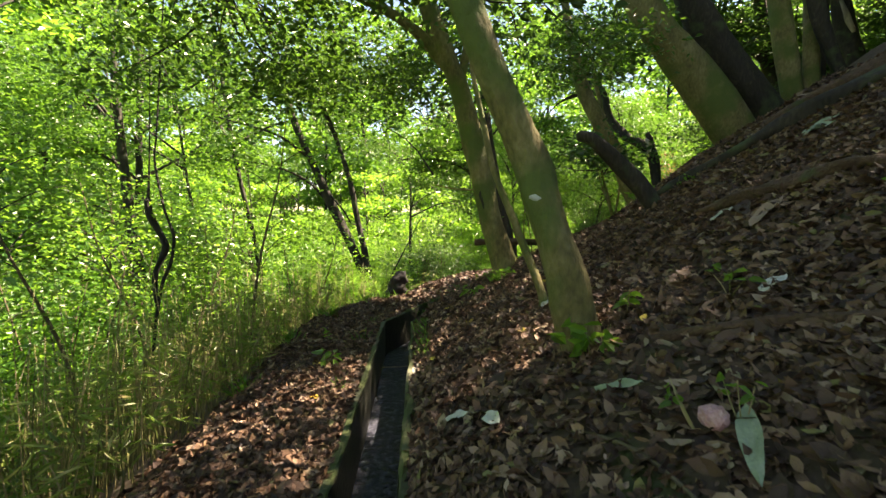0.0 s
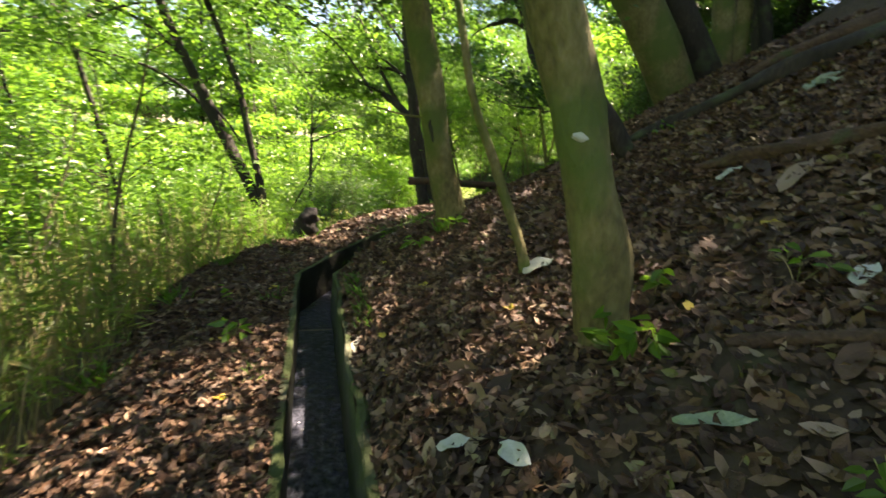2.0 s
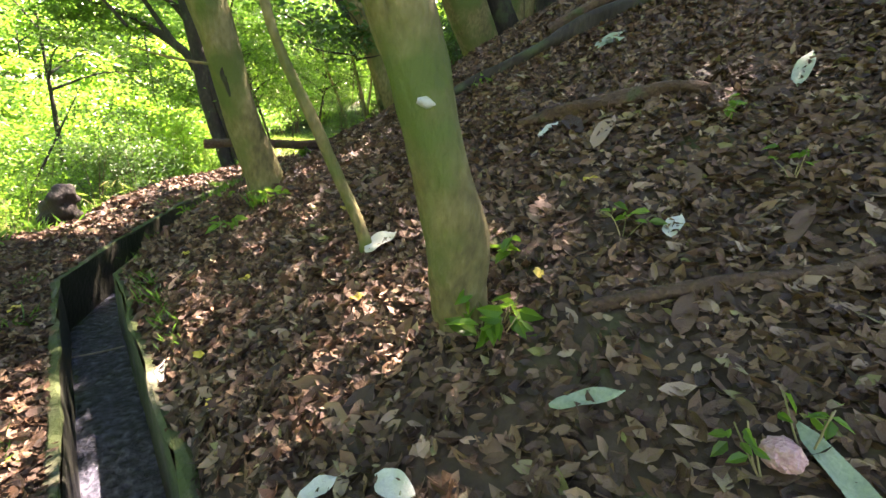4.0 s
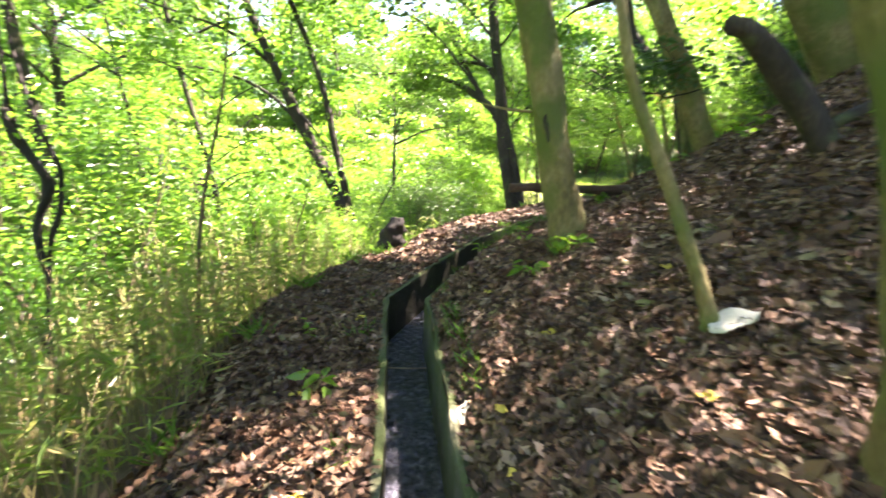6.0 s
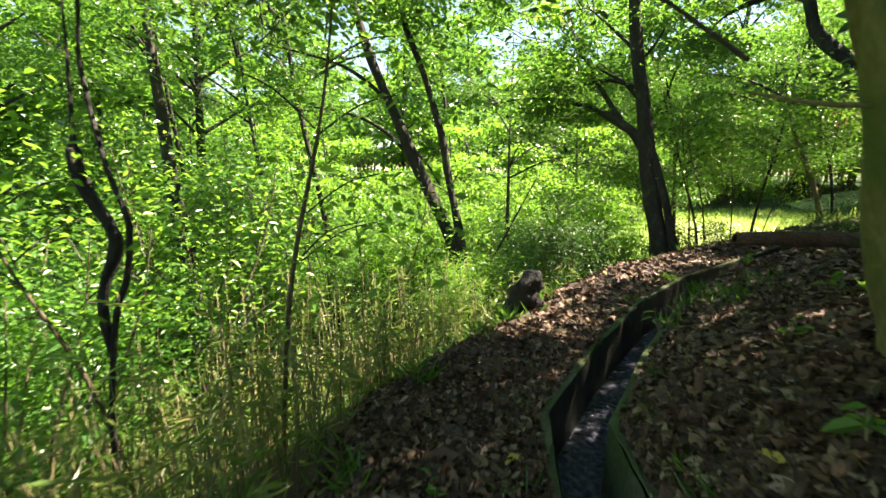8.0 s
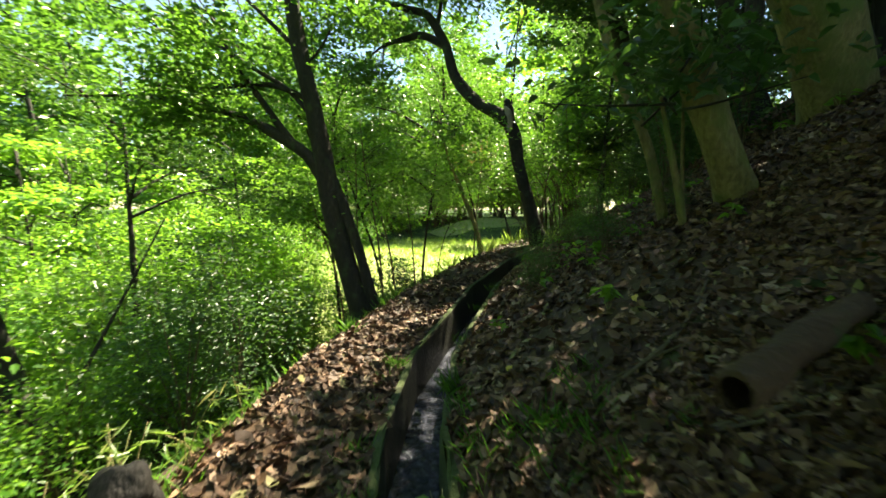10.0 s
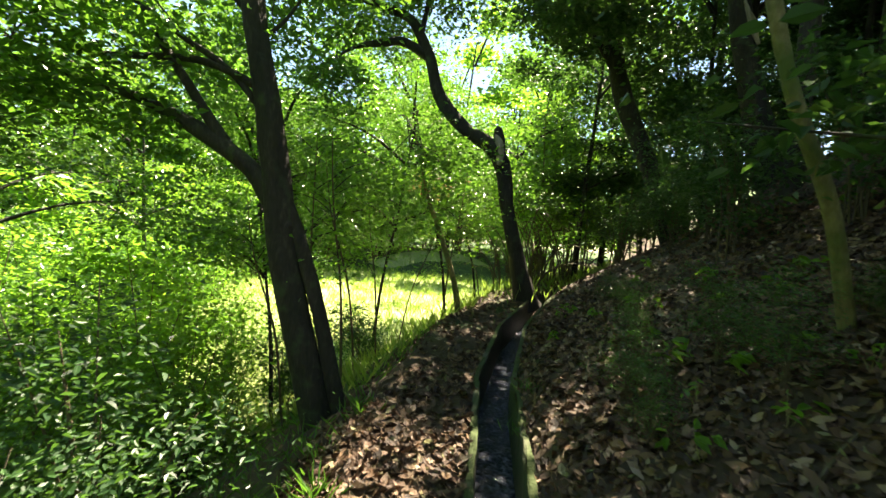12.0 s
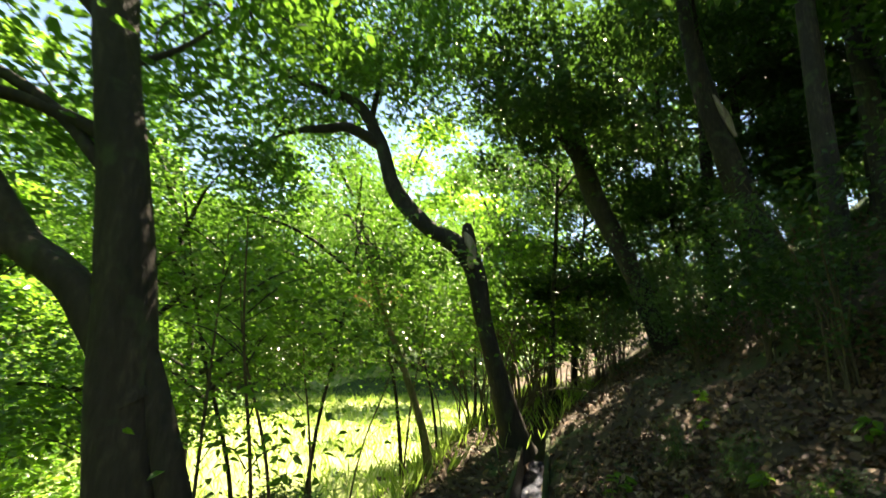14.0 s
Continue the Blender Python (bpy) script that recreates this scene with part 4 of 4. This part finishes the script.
# withered reddish branch at the meadow's far side
root = empty("withered_branch", (11.5, 20.0, 3.6), "withered reddish-brown branch among green leaves", "branch")
limb("stem", [(12.6, 20.6, 4.6, .03), (12.0, 20.3, 4.1, .02), (11.2, 19.8, 3.4, .006)], BARK_DARK, root)
v, t = diamond_array(sprays((0, 0, 0), (.9, .9, .7), 40, 18, rng), .15, .5, rng)
put("foliage", np_mesh("foliage", v, t, LEAF_RED), root)


# ---- litter and small plants ----
def dry_leaf_array(x, y, size, rng, lift=.006, tilt=.35):
    """Curled dead leaves lying on the ground."""
    k = len(x)
    e = .04
    nx, ny = -(ground_z(x + e, y) - ground_z(x - e, y)) / (2 * e), -(ground_z(x, y + e) - ground_z(x, y - e)) / (2 * e)
    n = np.stack([nx, ny, np.ones(k)], -1) + rng.normal(0, tilt, (k, 3))
    n /= np.linalg.norm(n, axis=1)[:, None]
    az = rng.uniform(0, 6.283, k)
    d = np.stack([np.cos(az), np.sin(az), np.zeros(k)], -1)
    d -= n * (d * n).sum(1)[:, None]
    d /= np.linalg.norm(d, axis=1)[:, None]
    s = np.cross(n, d)
    L = (size * rng.uniform(.55, 1.35, k))[:, None]
    W = L * rng.uniform(.3, .55, k)[:, None]
    c1, c2, c3 = (rng.normal(m, .12, k)[:, None] for m in (.1, .12, .08))
    at = np.stack([x, y, ground_z(x, y) + lift + rng.uniform(0, .018, k)], -1)
    v = np.stack([at - d * L * .5 + n * L * c1, at - d * L * .15 + s * W * .5 + n * W * c2, at + d * L * .2 + s * W * .45 + n * W * c3, at + d * L * .5 + n * L * c3,
                  at + d * L * .2 - s * W * .45 + n * W * c2, at - d * L * .15 - s * W * .5 + n * W * c1, at], 1).reshape(-1, 3)
    f = np.array([(6, 0, 1), (6, 1, 2), (6, 2, 3), (6, 3, 4), (6, 4, 5), (6, 5, 0)])
    return v, (np.arange(k)[:, None, None] * 7 + f).reshape(-1, 3)


def litter_places(k, box, rng, lo=-1.6, hi=6.5):
    x, y = rng.uniform(box[0], box[1], k), rng.uniform(box[2], box[3], k)
    d = along(x, y)[0]
    ok = (d > lo) & (d < hi) & (np.abs(d) > .2)
    thin = wave(x * .7 + 3, y * .7) * .9 + .75
    ok &= rng.random(k) < np.clip(thin, .3, 1)
    return x[ok], y[ok]


x1, y1 = litter_places(78000, (-1.8, 3.8, .3, 6.4), rng)
x2, y2 = litter_places(30000, (-1.5, 12, 5.4, 15), rng)
x3, y3 = litter_places(42000, (-.6, 6.5, 5.2, 10.5), rng, -1.4, 4.0)
v, t = dry_leaf_array(np.r_[x1, x2, x3], np.r_[y1, y2, y3], .08, rng, tilt=.65)
x4, y4 = litter_places(70000, (-1.6, 3.2, .3, 6.4), rng)
v4, t4 = dry_leaf_array(x4, y4, .042, rng, .012, tilt=.8)
v, t = np.vstack([v, v4]), np.vstack([t, t4 + len(v)])
tagged(put("leaf_litter", np_mesh("leaf_litter", v, t, LITTER)), "thick layer of brown fallen leaves on the slope", "leaf litter", kind="stuff")

for i in range(6):
    r2 = np.random.default_rng(200 + i)
    v, t = dry_leaf_array(np.zeros(1), np.full(1, -2.0), .15, r2)
    v -= v.mean(0)
    me = np_mesh("fallen_leaf", v, t, LITTER)
    fx, fy = litter_places(130, (-1.3, 2.6, 1.0, 8.5), r2, -1.0, 2.8)
    for x, y in list(zip(fx, fy))[:46]:
        ob = put("fallen_leaf", me, ground)
        e = .05
        gxs, gys = float(ground_z(x + e, y) - ground_z(x - e, y)) / .1, float(ground_z(x, y + e) - ground_z(x, y - e)) / .1
        ob.matrix_basis = Matrix.Translation((x, y, float(ground_z(x, y)) + .03)) @ Vector((-gxs, -gys, 1)).to_track_quat("Z", "Y").to_matrix().to_4x4() @ pose(0, 0, 0, r2.uniform(-20, 20), r2.uniform(-20, 20), r2.uniform(0, 360)) @ Matrix.Scale(r2.uniform(.7, 1.3), 4)


def big_leaf(x, y, length, width, turn, mat, label, lift=.035, tip=0.0, name="large_leaf"):
    """One big fallen leaf with a midrib and a wavy blade."""
    rows, cols = 9, 5
    v = []
    for i in range(rows):
        u = i / (rows - 1)
        w = width * (math.sin(math.pi * u ** .8) ** .75) / 2 + .002
        for j in range(cols):
            s = (j / (cols - 1) - .5) * 2
            v.append(((u - .5) * length, s * w, abs(s) * w * .3 + .008 * math.sin(u * 9 + s * 2) + tip * u))
    q = [(i * cols + j, (i + 1) * cols + j, (i + 1) * cols + j + 1, i * cols + j + 1) for i in range(rows - 1) for j in range(cols - 1)]
    ob = put(name, np_mesh(name, v, q, mat, True))
    e = .06
    gxs, gys = float(ground_z(x + e, y) - ground_z(x - e, y)) / .12, float(ground_z(x, y + e) - ground_z(x, y - e)) / .12
    ob.matrix_basis = Matrix.Translation((x, y, float(ground_z(x, y)) + lift)) @ Vector((-gxs, -gys, 1)).to_track_quat("Z", "Y").to_matrix().to_4x4() @ pose(0, 0, 0, 0, 0, turn)
    return tagged(ob, label, "leaf")


PALE_GREEN = rough_material("grey_green_leaf", [(.3, (.16, .22, .14)), (.7, (.3, .36, .24))], 18, .3, .6)
for x, y, L, W, a, mt in [(.78, 1.07, .3, .06, -45, PALE_GREEN), (.65, 1.62, .22, .05, 50, PALE_GREEN), (.18, 1.89, .15, .08, 20, PALE_LEAF), (.03, 2.07, .13, .06, 70, PALE_LEAF),
                          (1.42, 1.79, .16, .07, 100, PALE_LEAF), (2.45, 1.76, .34, .08, 105, PALE_GREEN), (2.75, 3.05, .24, .09, 60, PALE_GREEN), (-.2, 3.34, .15, .06, -20, PALE_LEAF),
                          (.79, 2.97, .2, .13, 80, PALE_LEAF), (1.58, 1.43, .26, .06, 95, LITTER), (1.95, 2.7, .3, .1, -30, LITTER), (1.92, 2.47, .3, .1, 95, LITTER), (1.9, 2.84, .16, .06, 75, PALE_LEAF), (2.7, 3.01, .2, .1, 40, PALE_GREEN), (1.04, 1.55, .19, .07, 100, LITTER)]:
    big_leaf(x, y, L, W, a, mt, "large dead leaf lying on brown leaf litter" if mt is LITTER else "large pale grey-green fallen leaf on leaf litter")


def sprout(x, y, seed, k=6, size=.09):
    r2 = np.random.default_rng(seed)
    z = float(ground_z(x, y))
    root = empty("seedling", (x, y, z), "small bright green seedling growing through the leaf litter", "seedling", "seedlings")
    stems, at = [], []
    for i in range(3):
        q = r2.normal(0, .05, 2)
        stems.append(tube([(0, 0, -.02, .003), (q[0] * .5, q[1] * .5, .05, .0025), (q[0], q[1], r2.uniform(.08, .16), .0015)], 5, 3, 0, r2))
        at += [(q[0], q[1], r2.uniform(.06, .15)) for _ in range(k // 2)]
    v, t = joined(stems)
    put("stem", np_mesh("stem", v, t, CULM, True), root)
    v, t = leaf_array(np.array(at), size, .5, r2, .6)
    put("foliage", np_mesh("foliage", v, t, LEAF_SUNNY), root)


YELLOW = rough_material("yellow_leaf", [(.3, (.42, .3, .04)), (.7, (.6, .46, .08))], 16, .3, .6)
r3 = np.random.default_rng(79)
for x, y in [(-.07, 3.15), (-.1, 2.8), (-.9, 2.9), (-1.05, 3.6), (.5, 2.7), (.25, 3.5), (.9, 3.6), (.1, 4.3), (-.8, 4.6), (1.0, 2.1), (1.6, 2.3), (1.9, 6.6), (1.3, 7.0)]:
    big_leaf(x, y, r3.uniform(.07, .1), .035, r3.uniform(0, 360), YELLOW, "fresh yellow fallen leaf on brown leaf litter", .03)


for i, (x, y) in enumerate([(2.07, 1.93), (1.34, 1.95), (1.0, 2.3), (1.83, 1.54), (.6, 4.38), (.66, 4.3), (.54, 4.97), (2.38, 7.72), (2.62, 7.45), (.72, 1.2), (.82, 1.15), (.3, 4.2), (3.0, 7.2),
                            (1.0, 5.3), (1.5, 5.6), (2.9, 7.9), (3.4, 8.2), (3.8, 8.6), (4.4, 8.7), (2.2, 3.9), (-1.0, 3.6), (-1.1, 4.3), (-.95, 6.1), (.5, 6.5)]):
    sprout(x, y, 300 + i, size=.05 if i in (9, 10) else .06 + .02 * (i % 3))


r3 = np.random.default_rng(78)
for i in range(40):
    x, y = r3.uniform(1.2, 7.5), r3.uniform(4.8, 10.2)
    if .5 < float(along(x, y)[0]) < 3.6:
        sprout(x, y, 600 + i, 8, r3.uniform(.06, .11))


# broad-leaved seedlings at the foot of the straight tree
for i, (x, y, r) in enumerate([(.66, 2.07, .13), (.76, 2.06, .12), (.7, 2.02, .1)]):
    sprout(x, y, 700 + i, 7, r)


def tuft(x, y, seed, k=45, size=.22):
    r2 = np.random.default_rng(seed)
    at = np.stack([r2.normal(0, .05, k), r2.normal(0, .05, k), np.zeros(k)], -1)
    v, t = leaf_array(at, size, .06, r2, .2, .1, -1.1)
    ob = put("grass_tuft", np_mesh("grass_tuft", v, t, LEAF_MID))
    ob.location = (x, y, float(ground_z(x, y)))
    tagged(ob, "green grass tuft at the channel's edge", "grass", "grass tufts", "stuff")


for i in range(30):
    r2 = np.random.default_rng(400 + i)
    yy = r2.uniform(3.2, 9.6)
    xx = float(np.interp(yy, SPINE[:, 1], SPINE[:, 0]))
    off = .33 if i % 4 else -.34
    tuft(xx + off * (1 if yy < 5 else 1.15), yy + r2.normal(0, .05), 400 + i, 16 + i % 3 * 8, r2.uniform(.06, .13))
tuft(1.25, 7.45, 450, 50, .2)
tuft(.62, 4.36, 451, 30, .16)
for i, (x, y) in enumerate([(-1.35, 5.3), (-1.0, 6.2), (-.75, 6.7), (-1.5, 4.4), (-1.6, 3.4), (1.2, 9.2), (2.1, 10.1)]):
    tuft(x, y, 460 + i, 30, .18)


for i in range(16):
    r2 = np.random.default_rng(480 + i)
    tuft(.95 + r2.normal(0, .16), 6.3 + r2.normal(0, .22), 480 + i, 20, r2.uniform(.07, .14))
plant(near_s[:1], [(2.5, 8.0), (3.0, 8.35), (3.3, 7.9), (3.9, 8.7), (2.9, 7.5), (4.6, 9.1), (3.5, 7.2), (5.2, 9.6)], 55, .14, .24)


# logs, roots, sticks
def log(name, pts, mat, label, category, seed, lump=.1):
    ob = limb(name, pts, mat, None, seed=seed, lump=lump)
    return tagged(ob, label, category)


def on_ground(pts, up=0.0):
    return [(x, y, float(ground_z(x, y)) + r * .6 + up, r) for x, y, r in pts]


log("fallen_log", on_ground([(1.92, 3.1, .035), (2.01, 2.93, .05), (2.13, 2.62, .055), (2.25, 2.3, .05), (2.3, 2.1, .03)]), ROTTEN, "rotting red-brown log half sunk in leaf litter", "log", 61, .16)
log("fallen_log", on_ground([(2.05, 4.2, .03), (2.24, 3.99, .045), (2.61, 3.65, .06), (2.94, 3.33, .075), (3.36, 2.97, .07), (3.8, 2.6, .05)], .01), BARK_DARK, "black rotting log along the hillside's crest", "log", 62, .16)
log("fallen_log", on_ground([(2.9, 3.75, .06), (3.3, 3.4, .07), (3.9, 2.95, .06)], .01), ROTTEN, "mossy rotten log higher on the hillside", "log", 63, .16)
log("fallen_log", [(.52, 5.56, .73, .036), (.55, 5.56, .731, .042), (.75, 5.57, .74, .044), (1.0, 5.59, .74, .046), (1.35, 5.61, .74, .046), (1.75, 5.62, .74, .045)], ROTTEN, "sawn brown log jutting out from the bank", "log", 64, .1)
log("root", on_ground([(.9, 1.83, .02), (.97, 1.78, .028), (1.2, 1.52, .03), (1.39, 1.31, .025), (1.6, 1.1, .015)]), ROTTEN, "mossy root running through the leaf litter", "root", 65, .12)
for i, pts in enumerate([[(.63, 5.43, .012), (.8, 5.3, .014), (1.0, 5.15, .012), (1.3, 5.1, .008)], [(1.0, 5.9, .012), (1.3, 5.6, .011), (1.5, 5.2, .008), (1.6, 4.9, .005)], [(.5, 5.0, .01), (.75, 4.95, .011), (1.05, 5.0, .008)],
                         [(1.2, 6.3, .01), (1.6, 6.2, .012), (2.1, 6.3, .008)], [(.55, 3.0, .008), (.75, 2.75, .008), (1.0, 2.7, .005)], [(.45, 1.5, .007), (.55, 1.2, .007), (.6, .8, .006)], [(1.2, 1.75, .006), (1.5, 1.6, .007), (1.75, 1.5, .005)],
                         [(-.95, 3.3, .006), (-.8, 3.6, .006), (-.85, 4.0, .004)], [(1.9, 7.2, .008), (2.3, 7.3, .009), (2.8, 7.1, .006)], [(3.2, 8.3, .008), (3.8, 8.5, .01), (4.3, 8.4, .006)], [(.2, 3.7, .006), (.4, 3.9, .006), (.7, 3.9, .004)], [(1.25, 6.35, .006), (1.55, 6.09, .008), (1.52, 5.6, .009), (1.35, 5.18, .007)], [(1.3, 5.9, .006), (1.45, 5.5, .008), (1.4, 5.1, .006)], [(.46, 5.35, .012), (.64, 5.29, .014), (.95, 5.2, .01)]]):
    log("fallen_stick", on_ground(pts, .012), STEM, "thin bare stick lying on the leaf litter", "stick", 70 + i, .05)
r3 = np.random.default_rng(77)
for i in range(22):
    x, y = r3.uniform(.3, 4.5), r3.uniform(4.2, 9.2)
    d0 = float(along(x, y)[0])
    if .5 < d0 < 3.2:
        a, ln, r = r3.uniform(0, 6.28), r3.uniform(.25, .6), r3.uniform(.004, .011)
        log("fallen_stick", on_ground([(x, y, r), (x + math.cos(a) * ln * .5, y + math.sin(a) * ln * .5 + .04, r * .9), (x + math.cos(a) * ln, y + math.sin(a) * ln, r * .5)], .015), STEM, "thin bare stick lying on the leaf litter", "stick", 500 + i, .05)
log("wooden_stake", [(.07, 4.82, .0, .02), (.07, 4.82, .08, .02), (.065, 4.815, .15, .019), (.06, 4.81, .19, .017)], BARK_RED, "short rotten wooden stake in the bank", "stake", 90)
log("tree_stump", [(-.62, 7.3, -.7, .24), (-.6, 7.25, -.3, .18), (-.57, 7.2, -.1, .15), (-.52, 7.17, .02, .11), (-.46, 7.16, .1, .04)], BLACK_WOOD, "low dark rotten stump at the path's edge", "stump", 91, .2)
log("floating_stick", [(-.58, 4.5, -.56, .005), (-.42, 4.45, -.54, .006), (-.3, 4.42, -.52, .004)], BARK_PALE, "pale twig lying across the channel's water", "stick", 92, .05)

# crumpled pink rag
bm = bmesh.new()
bmesh.ops.create_icosphere(bm, subdivisions=4, radius=.043)
for vert in bm.verts:
    d = vert.co.normalized()
    vert.co *= 1 + .16 * noise.noise(d * 3.2) + .1 * noise.noise(d * 7)
    vert.co.z *= .85
me = bpy.data.meshes.new("pink_ball")
bm.to_mesh(me)
bm.free()
me.materials.append(PINK)
me.polygons.foreach_set("use_smooth", [True] * len(me.polygons))
ob = put("pink_ball", me)
ob.location = (.75, 1.19, float(ground_z(.75, 1.19)) + .047)
tagged(ob, "crumpled pink ball lying on brown leaf litter", "ball")
